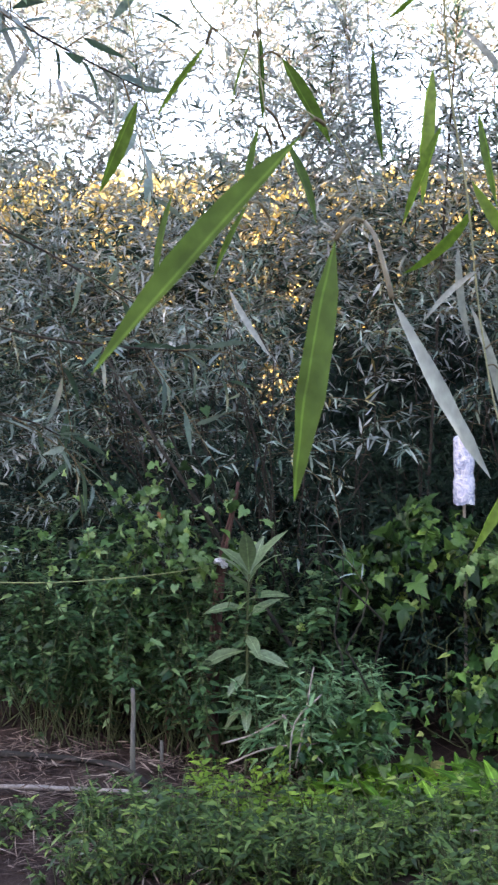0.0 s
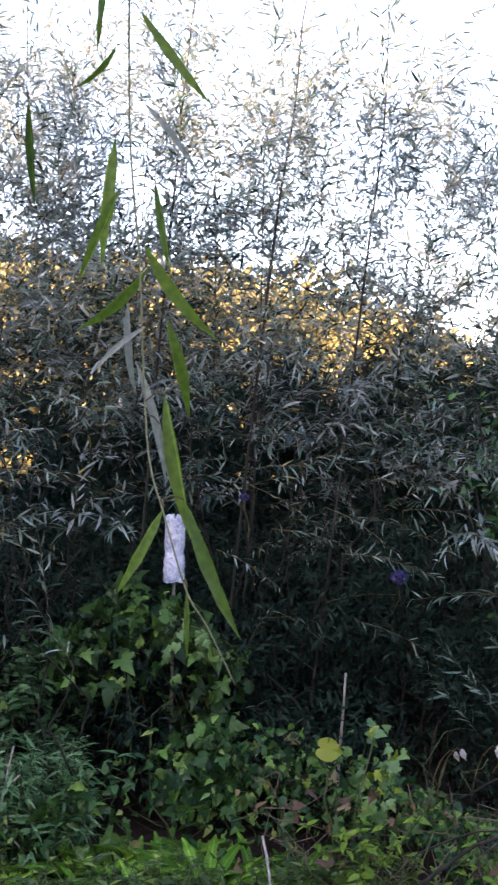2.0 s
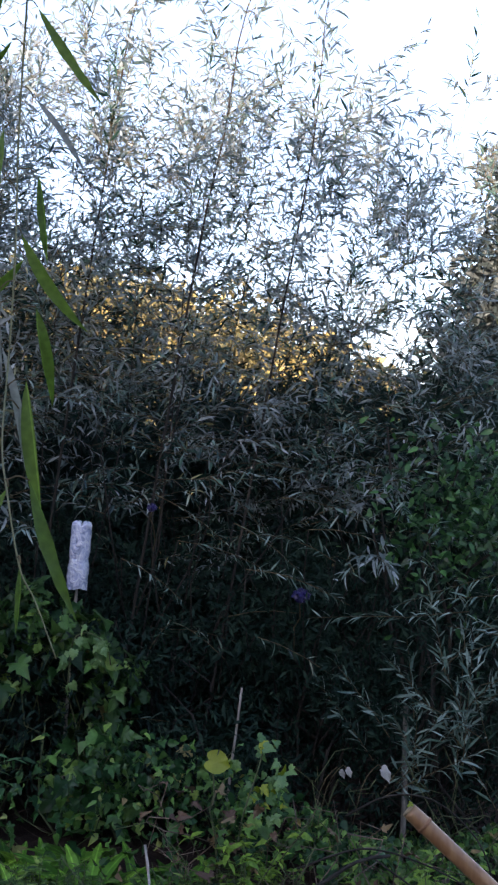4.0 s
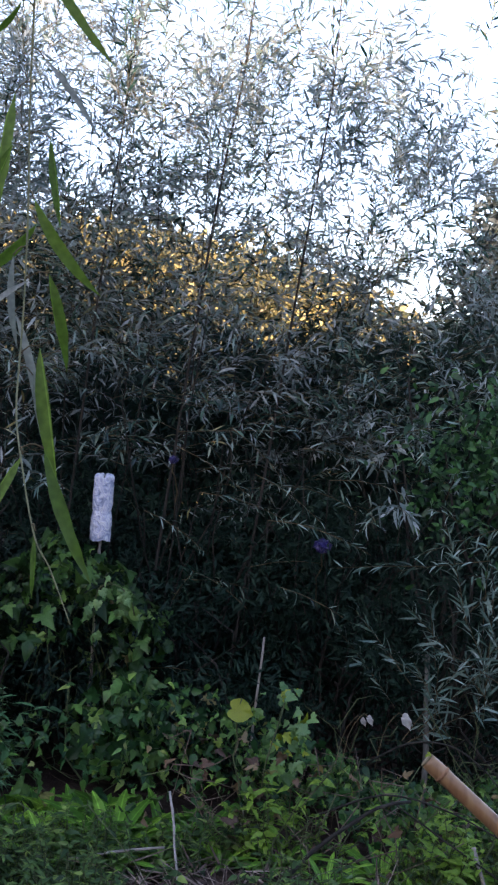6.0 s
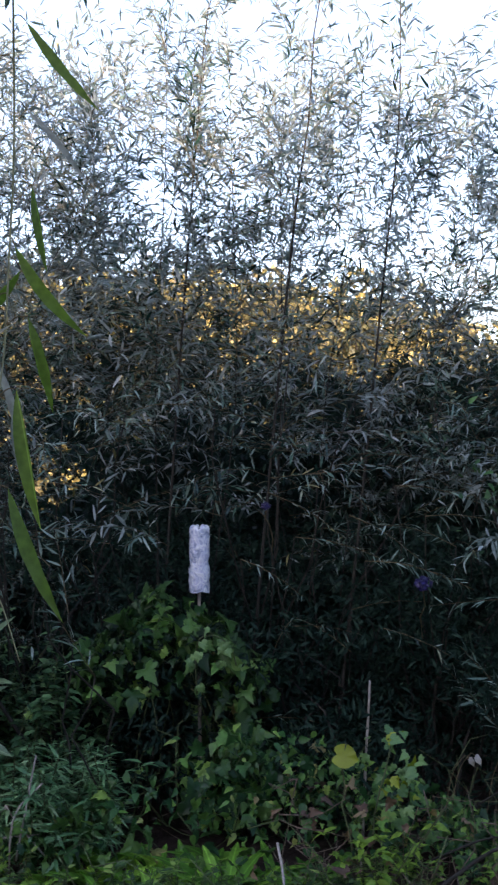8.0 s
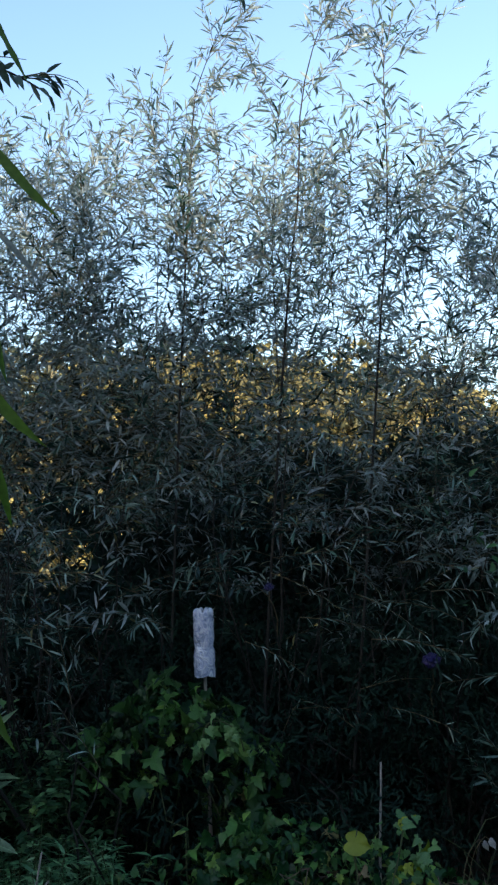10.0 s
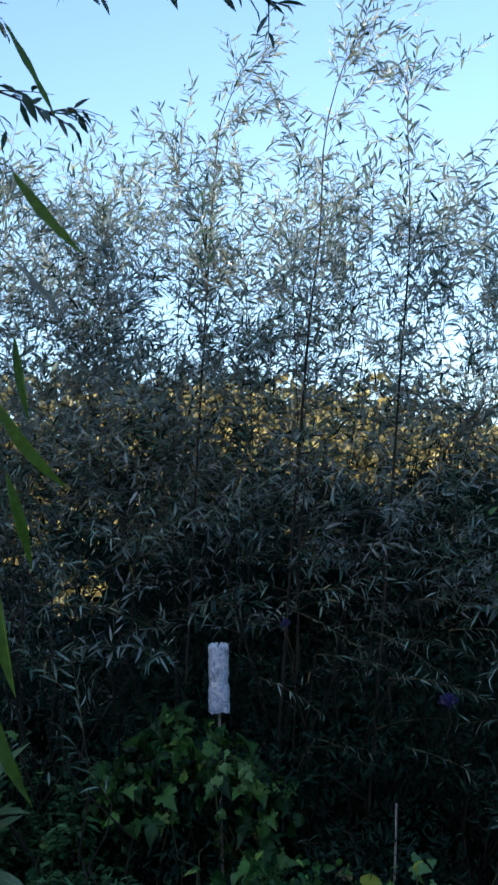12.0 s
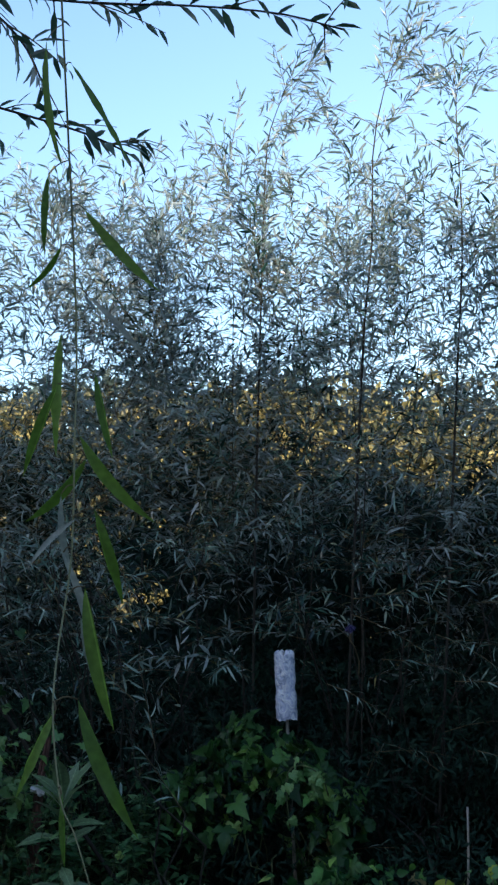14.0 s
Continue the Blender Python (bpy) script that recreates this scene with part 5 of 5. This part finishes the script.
def yellow_vine():
    ob = thing("yellowing_vine", foot_at(0.47, 4.02), "low vine with bright yellow-green leaves", "vine")
    child("vine_stem", mesh_object("vine_stem", *tube(noisy_line((0.5, 4.05, 0.0), (0.45, 4.0, 0.56), 9, 0.06), 0.003, 5), M_STEM), ob)
    child("vine_stem", mesh_object("vine_stem", *tube(noisy_line((0.55, 4.02, 0.0), (0.60, 4.02, 0.55), 9, 0.06), 0.003, 5), M_STEM), ob)
    set_leaf(YELLOW[0], (0.415, 4.0, 0.525), (0.95, -0.25, -0.15), (-0.1, -1, 0.45), 0.085, ob, "yellow_leaf")
    for _ in range(44):
        p = (0.61 + rng.normal(0, 0.05), 4.02 + rng.normal(0, 0.04), rng.uniform(0.34, 0.6))
        set_leaf((VINE_PALE + YELLOW[1:])[rng.integers(3)], p, rng.normal(0, 0.5, 3) + np.array([0, -0.3, -0.3]), (rng.normal(0, 0.5), -0.6, 0.7), rng.uniform(0.02, 0.045), ob, "leaf")


yellow_vine()
PALE = lobed_mesh("pale_leaf", M_PALE, 0.5, HEART, 0.12)
for at, size in (((0.965, 3.8, 0.58), 0.054), ((0.85, 3.8, 0.57), 0.034), ((0.832, 3.81, 0.56), 0.03)):
    ob = thing("dried_leaf", at, "pale dried leaf curled on top of the vines", "leaf", "dried pale leaves")
    child("leaf_stalk", mesh_object("leaf_stalk", *tube(smooth_line([(at[0] - 0.07, at[1] + 0.05, at[2] - 0.2), (at[0] - 0.05, at[1] + 0.03, at[2] - 0.06), (at[0] - 0.015, at[1], at[2] + 0.008), at], 8), 0.0012, 4), M_TWIG), ob)
    set_leaf(PALE, at, (0.75, -0.2, -0.55), (0.3, -0.8, 0.5), size, ob)


# ---- weeds ----
POINTED = ((0.0, 0.0), (0.27, 1.0), (0.62, 0.66), (1.0, 0.0))

def nettle_patch(name, label, spots, heights, leaf, category="weed", material=None, kind="stuff", pair=0.045, profile=OVATE, ratio=0.5):
    """Upright weeds with crossed pairs of toothed leaves."""
    ob = thing(name, foot_at(*spots[0]), label, category, kind=kind)
    leaves, stems = Pile(), Pile()
    for (x, y), h in zip(spots, heights):
        foot = np.array([x, y, float(ground_z(x, y)) - 0.01])
        top = foot + np.array([rng.normal(0, 0.26 * h), rng.normal(-0.06 * h, 0.2 * h), h * rng.uniform(0.85, 1.0)])
        line = noisy_line(foot, top, 7, 0.12 * h)
        stems.add(*tube(line[::2], np.linspace(0.003, 0.0015, 4), 3, cap=False))
        k = max(2, int(h / pair))
        f = np.sort(rng.uniform(0.37 if h > 0.4 else 0.2 if h > 0.25 else 0.1, 1.0, k))
        base = np.stack([np.interp(f, np.linspace(0, 1, 7), line[:, c]) for c in range(3)], 1)
        spin = rng.uniform(0, 3.14) + np.arange(k) * 1.57 + rng.normal(0, 0.35, k)
        ln = leaf * rng.uniform(0.45, 1.3, k) * (1.1 - 0.55 * np.abs(f - 0.65))
        for sgn in (1, -1):
            out = np.stack([np.cos(spin) * sgn, np.sin(spin) * sgn, 0.35 - 0.9 * (1 - f) + rng.normal(0, 0.35, k)], 1)
            face = np.stack([-0.3 * np.cos(spin) * sgn, -0.3 * np.sin(spin) * sgn - 0.2, np.ones(k)], 1) + rng.normal(0, 0.35, (k, 3))
            leaves.add(*leaf_batch(base, out, face, ln, ln * ratio * rng.uniform(0.85, 1.15, k), rng.uniform(0.1, 0.5, k), profile, 0.1, 0.06))
    child("stems", stems.mesh("stems", M_STEM), ob, kind="stuff")
    child("leaves", leaves.mesh("leaves", material or M_NETTLE), ob, kind="stuff")
    return ob


def spots_in(x0, x1, y0, y1, n, gaps=0.0):
    """Random places; gaps: how much of the ground is left bare in patches."""
    out = []
    while len(out) < n:
        x, y = rng.uniform(x0, x1), rng.uniform(y0, y1)
        bare = (0.06 < x < 0.36 and y < 3.74) or (-0.6 < x < 0.15 and 3.9 <= y < 4.1)   # litter patch and the rosettes' ground
        if noise.noise(Vector((2.6 * x, 3.4 * y, 0.5))) * 0.5 + 0.5 > gaps and (not bare or rng.random() < 0.2) and not (x < -1.12 and 3.74 < y < 4.3):
            out.append((x, y))
    return out


# tall weeds round the red post
sp = spots_in(-2.3, -1.05, 4.45, 5.0, 170) + spots_in(-1.1, -0.55, 4.5, 5.0, 60)
nettle_patch("tall_nettles", "tall dark green nettles growing in the shade", sp, rng.uniform(0.35, 1.0, len(sp)), 0.052, material=M_NETTLE_DARK, ratio=0.44, pair=0.032, profile=POINTED)
sp = spots_in(-1.75, -1.05, 4.36, 4.7, 90)
nettle_patch("tall_nettles", "fresh green weeds growing over the nettles", sp, rng.uniform(0.4, 1.1, len(sp)), 0.045, material=M_NETTLE_DARK, ratio=0.34, pair=0.024, profile=POINTED)
sp = spots_in(-1.12, -0.9, 4.3, 4.42, 16)
nettle_patch("tall_nettles", "green weeds growing in front of the post", sp, rng.uniform(0.35, 0.85, len(sp)), 0.05, material=M_NETTLE_DARK, ratio=0.42, pair=0.045)
sp = spots_in(-0.82, -0.42, 4.2, 4.55, 120)
nettle_patch("grassy_weeds", "half-high blue-green weeds with narrow leaves beside the vine", sp, rng.uniform(0.22, 0.52, len(sp)), 0.075, material=M_NETTLE_BLUE, ratio=0.17, pair=0.026, profile=POINTED)
# low weeds in front
sp = spots_in(-1.35, 0.0, 3.2, 4.05, 420, 0.42)
nettle_patch("low_nettles", "low green nettles covering the ground in front", sp, rng.uniform(0.06, 0.27, len(sp)), 0.042, pair=0.02, ratio=0.34, profile=POINTED)
sp = spots_in(-1.35, 0.1, 3.2, 4.05, 380, 0.43)
nettle_patch("feathery_weeds", "low feathery light green weeds between nettles", sp, rng.uniform(0.05, 0.25, len(sp)), 0.036, pair=0.014, profile=POINTED, ratio=0.2)
sp = spots_in(-2.0, -1.2, 3.2, 3.95, 130, 0.5)
nettle_patch("low_nettles", "low green nettles at the edge of bare soil", sp, rng.uniform(0.05, 0.16, len(sp)), 0.04, pair=0.025, profile=POINTED, ratio=0.4)
sp = spots_in(-0.1, 2.2, 3.2, 4.05, 520, 0.42)
nettle_patch("low_nettles", "low green weeds between fallen twigs", sp, rng.uniform(0.05, 0.2, len(sp)), 0.046, pair=0.028, ratio=0.45)
sp = spots_in(0.3, 2.2, 3.3, 4.0, 380, 0.42)
nettle_patch("feathery_weeds", "feathery green weeds under the bramble stems", sp, rng.uniform(0.06, 0.26, len(sp)), 0.036, pair=0.014, profile=POINTED, ratio=0.2)
sp = spots_in(-1.05, -0.5, 3.85, 4.15, 80)
nettle_patch("low_nettles", "fresh bright green nettle tops", sp, rng.uniform(0.1, 0.22, len(sp)), 0.04, material=M_DOCK, pair=0.025, profile=POINTED, ratio=0.4)

sp = spots_in(0.5, 1.7, 3.6, 4.05, 150, 0.35)
nettle_patch("low_nettles", "fresh yellow-green weeds under the bamboo pole", sp, rng.uniform(0.1, 0.36, len(sp)), 0.048, material=M_DOCK, pair=0.03, profile=POINTED, ratio=0.42)

sp = [(rng.uniform(-0.6, 0.25), rng.uniform(3.86, 4.14)) for _ in range(30)]
nettle_patch("low_nettles", "bright green seedlings between the leafy rosettes", sp, rng.uniform(0.06, 0.2, len(sp)), 0.055, material=M_DOCK, pair=0.035, ratio=0.45)


def dock(at, n, size):
    """A rosette of long soft leaves."""
    ob = thing("broadleaf_weed", foot_at(*at), "bright green rosette of long soft leaves on the ground", "weed", "leafy rosettes")
    for k in range(int(1.7 * n)):
        a0 = k * 2.4 + rng.uniform(-0.3, 0.3)
        up = rng.uniform(0.6, 3.0)
        d = np.array([math.cos(a0), math.sin(a0) - 0.15, up])
        set_leaf(DOCK[k % 4], (at[0] + 0.01 * math.cos(a0), at[1] + 0.01 * math.sin(a0), float(ground_z(*at)) + 0.005), d, (-math.cos(a0) * up, -math.sin(a0) * up, 1.0), size * rng.uniform(0.45, 1.15), ob)


DOCKP = ((0.0, 0.0), (0.1, 0.14), (0.22, 0.5), (0.36, 0.86), (0.5, 1.0), (0.64, 0.96), (0.78, 0.82), (0.89, 0.58), (0.96, 0.32), (1.0, 0.0))
DOCK = [leaf_mesh("dock_leaf", M_DOCK_LEAF, w, d, f, DOCKP, 0.13) for w, d, f in ((0.2, 0.55, 0.14), (0.24, 0.8, 0.12), (0.16, 0.4, 0.18), (0.14, 0.65, 0.16))]
for at, n, size in (((0.05, 3.95), 18, 0.26), ((-0.12, 4.02), 17, 0.25), ((-0.25, 4.0), 16, 0.23), ((-0.35, 4.1), 16, 0.22), ((-0.5, 4.06), 14, 0.19), ((-0.42, 3.95), 14, 0.18), ((0.12, 4.05), 14, 0.2), ((-0.2, 4.1), 16, 0.24),
                    ((-0.02, 4.1), 16, 0.24), ((-0.32, 4.0), 15, 0.2), ((-0.06, 3.93), 14, 0.2), ((0.95, 3.85), 12, 0.18), ((1.15, 3.9), 13, 0.2), ((0.75, 3.75), 10, 0.15), ((1.4, 3.8), 12, 0.18), ((1.05, 3.72), 11, 0.16), ((0.32, 4.0), 11, 0.17), ((0.42, 3.88), 10, 0.15), ((0.62, 3.9), 10, 0.15), ((-0.15, 3.86), 12, 0.2), ((0.0, 3.82), 12, 0.19), ((-0.3, 3.88), 12, 0.18),
                    ((-0.45, 4.2), 15, 0.24), ((-0.28, 4.22), 16, 0.25), ((-0.1, 4.2), 16, 0.26), ((0.08, 4.18), 15, 0.25), ((0.22, 4.14), 14, 0.22), ((0.36, 4.16), 12, 0.2)):
    dock(at, n, size)

BROAD = [leaf_mesh("broad_leaf", leaf_material("grey green broad leaf", [(0.0, (0.09, 0.15, 0.07)), (1.0, (0.17, 0.25, 0.13))], per_object=True, blotch=14, rib=0.012), w, d, f, OVATE[:1] + ((0.15, 0.35), (0.35, 0.9), (0.5, 1.0), (0.75, 0.7), (1.0, 0.0)), 0.03) for w, d, f in ((0.33, 0.15, 0.14), (0.30, 0.4, 0.1))]


def tall_weed():
    """The single tall weed with large pale-edged leaves beside the post."""
    ob = thing("tall_weed", foot_at(-0.905, 4.26), "tall single weed with large grey-green leaves beside the post", "weed")
    line = smooth_line([(-0.905, 4.26, 0.0), (-0.893, 4.25, 0.4), (-0.89, 4.25, 0.6), (-0.88, 4.25, 0.78)], 18)
    child("stem", mesh_object("stem", *tube(line, np.linspace(0.006, 0.003, 18), 7), M_STEM), ob)
    for z, az, up, size in ((0.78, 275, 4.5, 0.21), (0.77, 10, 1.5, 0.22), (0.77, 165, 1.4, 0.17), (0.76, 60, 2.6, 0.19), (0.76, 215, 1.9, 0.17), (0.75, 325, 1.7, 0.20), (0.75, 110, 1.8, 0.18), (0.72, 250, 0.8, 0.19), (0.70, 345, 0.5, 0.16),
                            (0.66, 195, 0.2, 0.17), (0.63, 30, 0.6, 0.15), (0.55, 300, -0.3, 0.14), (0.50, 185, -0.1, 0.23), (0.49, 350, -0.2, 0.17), (0.42, 240, -0.5, 0.13), (0.30, 205, -0.6, 0.13), (0.27, 280, -0.7, 0.12)):
        a0 = radians(az)
        k = int(np.argmin(np.abs(line[:, 2] - z)))
        set_leaf(BROAD[int(az) % 2], tuple(line[k]), (math.cos(a0), math.sin(a0), up), (-math.cos(a0) * up, -math.sin(a0) * up - 0.6, 1.0), size, ob)


tall_weed()


def elder():
    """Green broad-leaved shrub among the willows."""
    ob = thing("elder_shrub", foot_at(1.4, 5.0), "green broad-leaved shrub growing between willows", "shrub")
    leaves = Pile()
    for _ in range(6):
        top = np.array([1.38 + rng.normal(0, 0.2), 4.85 + rng.normal(0, 0.1), rng.uniform(1.3, 1.75)])
        child("stem", mesh_object("stem", *tube(noisy_line((1.4 + rng.normal(0, 0.08), 5.0, 0), top, 9, 0.15), np.linspace(0.012, 0.004, 9), 6), M_BARK), ob)
    n = 1500
    p = np.stack([1.47 + rng.normal(0, 0.2, n), 4.76 + rng.normal(0, 0.12, n), 1.42 + rng.normal(0, 0.16, n)], 1)
    ahead = np.stack([rng.normal(0, 0.8, n), rng.normal(-0.3, 0.6, n), rng.normal(-0.3, 0.6, n)], 1)
    face = np.stack([rng.normal(0, 0.7, n), rng.normal(-0.4, 0.5, n), rng.uniform(0.0, 1.0, n)], 1)
    ln = rng.uniform(0.03, 0.065, n)
    leaves.add(*leaf_batch(p, ahead, face, ln, ln * 0.42, rng.uniform(0.1, 0.4, n), OVATE))
    child("foliage", leaves.mesh("foliage", M_ELDER), ob, kind="stuff")


elder()


def front_sprays(name, at, points, dirs, length, leaf_len, label, sag=0.3, silver=True):
    """Single leafy willow shoots that stand out in front of the thicket."""
    ob = thing(name, at, label, "willow", "willow shoots in front")
    leaves, twigs = Pile(), Pile()
    p, d = np.array(points, float), unit(dirs) * np.array([1.5, 0.45, 1.0]) + rng.normal(0, 0.2, (len(points), 3))
    k = len(p)
    spray(leaves, twigs, p, d, np.full(k, length) * rng.uniform(0.85, 1.15, k), np.full(k, 0.7 * sag), 0.82 * leaf_len, spacing=0.019, wid=0.125, r_twig=0.0022, droop=(0.1, 0.45))
    foot = np.array(foot_at(at[0], at[1] + 0.45))
    for q in p:
        child("stem", mesh_object("stem", *tube(noisy_line(foot, q, 8, 0.12), np.linspace(0.006, 0.0022, 8), 5), M_BARK), ob)
    child("brush", twigs.mesh("brush", M_TWIG), ob, kind="stuff")
    child("foliage", leaves.mesh("foliage", M_SPRAY if silver else M_WILLOW), ob, kind="stuff")


# shoots that lean out of the thicket towards the garden
front_sprays("willow_shoots", foot_at(1.25, 4.75), [(rng.uniform(1.08, 1.8), rng.uniform(4.55, 4.8), rng.uniform(0.35, 0.95)) for k in range(17)],
             [(rng.normal(-0.1, 0.45), -0.4, rng.uniform(0.5, 1.3)) for _ in range(17)], 0.42, 0.1, "silvery willow shoots rising in front of the dark thicket", 0.15)
front_sprays("willow_shoots", foot_at(0.35, 4.8), [(rng.uniform(0.1, 0.8), rng.uniform(4.7, 4.9), rng.uniform(0.45, 0.95)) for k in range(7)],
             [(rng.normal(0.2, 0.6), -0.5, rng.uniform(0.0, 0.7)) for _ in range(7)], 0.3, 0.085, "sparse willow shoots in the shade", 0.3, False)
front_sprays("willow_shoots", foot_at(0.85, 4.85), [(0.55 + 0.12 * k, 4.75, 1.12 + 0.06 * ((k * 5) % 7)) for k in range(8)],
             [(rng.normal(0.2, 0.5), -0.6, rng.uniform(-0.2, 0.5)) for _ in range(8)], 0.34, 0.085, "silvery willow shoots hanging out of the thicket", 0.4)
front_sprays("willow_shoots", foot_at(0.2, 4.95), [(0.05 + 0.11 * k, 4.8, 1.12 + 0.09 * ((k * 3) % 5)) for k in range(6)],
             [(0.6, -0.6, -0.2) for _ in range(6)], 0.34, 0.08, "willow shoots drooping beside the bottle", 0.35)
front_sprays("willow_shoots", foot_at(-0.55, 4.95), [(-0.8 + 0.13 * k, 4.75, 1.2 + 0.17 * ((k * 3) % 6)) for k in range(5)],
             [(rng.normal(0.4, 0.3), -0.7, 0.1) for _ in range(5)], 0.32, 0.085, "willow shoots drooping in front of the thicket", 0.45)
front_sprays("willow_shoots", foot_at(-1.5, 4.95), [(-1.95 + 0.15 * k, 4.75, 1.2 + 0.13 * ((k * 3) % 7)) for k in range(9)],
             [(rng.normal(0.2, 0.5), -0.7, 0.15) for _ in range(9)], 0.32, 0.085, "willow shoots over the nettles", 0.4)
front_sprays("willow_shoots", foot_at(0.1, 4.95), [(-0.05 + 0.3 * k, 4.72, 1.75 + 0.12 * ((k * 2) % 3)) for k in range(4)],
             [(rng.normal(0.0, 0.3), -0.8, 0.1) for _ in range(4)], 0.26, 0.09, "pale willow shoot tips high in the thicket", 0.6)

front_sprays("willow_shoots", foot_at(1.6, 4.75), [(1.68, 4.56, 1.13), (1.42, 4.55, 1.04), (1.16, 4.55, 1.0), (1.7, 4.6, 0.98), (1.55, 4.58, 1.2)],
             [(-1.0, -0.02, -0.28), (-1.0, 0.0, -0.14), (-1.0, 0.0, -0.03), (-1.0, -0.1, -0.45), (-0.9, -0.1, -0.3)], 0.42, 0.095, "long silvery willow branch reaching across the dark thicket", 0.05)
front_sprays("willow_shoots", foot_at(1.3, 4.72), [(rng.uniform(1.12, 1.75), 4.6, rng.uniform(0.25, 0.55)) for k in range(14)],
             [(rng.normal(-0.05, 0.35), -0.3, 1.0) for _ in range(14)], 0.45, 0.108, "silvery willow shoots standing over the weeds", 0.1)
front_sprays("willow_shoots", foot_at(-0.42, 4.1), [(-0.45, 4.3, 0.72), (-0.55, 4.3, 0.95), (-0.62, 4.3, 1.12)],
             [(-0.25, -0.1, 0.8), (-0.2, -0.1, 0.9), (-0.35, -0.2, 0.7)], 0.3, 0.105, "pale willow shoot rising beside the bottle vine", 0.05)
front_sprays("willow_shoots", foot_at(-0.9, 4.6), [(rng.uniform(-1.75, -0.8), rng.uniform(4.2, 4.6), rng.uniform(1.25, 1.75)) for k in range(9)],
             [(rng.normal(0.3, 0.7), -0.4, rng.normal(0.2, 0.4)) for _ in range(9)], 0.36, 0.085, "silvery willow shoots hanging over the weeds", 0.15)
front_sprays("willow_shoots", foot_at(-0.7, 4.7), [(rng.uniform(-1.9, -0.75), rng.uniform(4.3, 4.7), rng.uniform(1.2, 1.85)) for k in range(12)],
             [(rng.normal(0.3, 0.8), -0.4, rng.normal(0.2, 0.4)) for _ in range(12)], 0.4, 0.085, "grey-green willow shoots hanging over the weeds", 0.15, False)


def blue_scrap(at, size):
    ob = thing("blue_plastic_scrap", at, "crumpled dark blue plastic scrap caught in the willow", "scrap", "dark blue scraps in the willow")
    bm = bmesh.new()
    bmesh.ops.create_icosphere(bm, subdivisions=3, radius=size)
    for v in bm.verts:
        v.co *= 1 + 0.55 * noise.noise(v.co * (2.2 / size)) + 0.25 * noise.noise(v.co * (5 / size))
        v.co.z *= 0.85
        v.co += Vector(at)
    me = bpy.data.meshes.new("sheet")
    bm.to_mesh(me)
    bm.free()
    me.materials.append(M_BLUE)
    child("sheet", me, ob)
    stick = noisy_line(np.array(at) + np.array([0.02, 0.25, -0.25]), np.array(at), 6, 0.03)
    child("snag_twig", mesh_object("snag_twig", *tube(stick, 0.003, 5), M_TWIG), ob)


blue_scrap((0.78, 4.72, 1.035), 0.032)
blue_scrap((0.155, 4.74, 1.335), 0.018)

ob = thing("clinging_leaf", (0.69, 2.246, 0.862), "small yellow leaf caught on the pole's cut end", "leaf")
set_leaf(YELLOW[1], (0.699, 2.238, 0.866), (-0.8, -0.3, -0.35), (-0.2, -0.8, 0.5), 0.012, ob)

ORANGE = lobed_mesh("dead_leaf", M_ORANGE, 0.3)
ob = thing("dead_leaf", (-1.26, 4.42, 0.97), "small orange dead leaf among the weeds", "leaf")
set_leaf(ORANGE, (-1.255, 4.40, 0.985), (0.1, -0.3, -0.9), (0, -1, 0.3), 0.03, ob)


# ---- litter ----
def litter():
    ob = thing("dry_litter", foot_at(0.8, 3.6), "dry straw, grass and twig litter on the soil", "litter", kind="stuff")
    pile = Pile()
    for x0, x1, y0, y1, n, ln in ((-0.05, 0.5, 3.2, 3.78, 560, 0.16), (0.5, 2.2, 3.2, 3.9, 900, 0.15), (-1.0, -0.3, 4.0, 4.4, 600, 0.16), (-2.2, -1.0, 3.3, 4.5, 1700, 0.09), (-2.3, 2.3, 3.0, 5.2, 900, 0.12)):
        x, y = rng.uniform(x0, x1, n), rng.uniform(y0, y1, n)
        z = ground_z(x, y) + rng.uniform(0.004, 0.06, n)
        az = rng.uniform(0, 6.28, n)
        d = np.stack([np.cos(az), np.sin(az), rng.normal(0.05, 0.18, n)], 1)
        l2 = ln * rng.uniform(0.4, 1.5, n)
        pile.add(*leaf_batch(np.stack([x, y, z], 1), d, np.stack([rng.normal(0, 0.4, n), rng.normal(-0.3, 0.4, n), np.ones(n)], 1), l2, rng.uniform(0.003, 0.008, n), rng.uniform(-0.2, 0.3, n)))
    child("blades", pile.mesh("blades", M_STRAW), ob, kind="stuff")


litter()
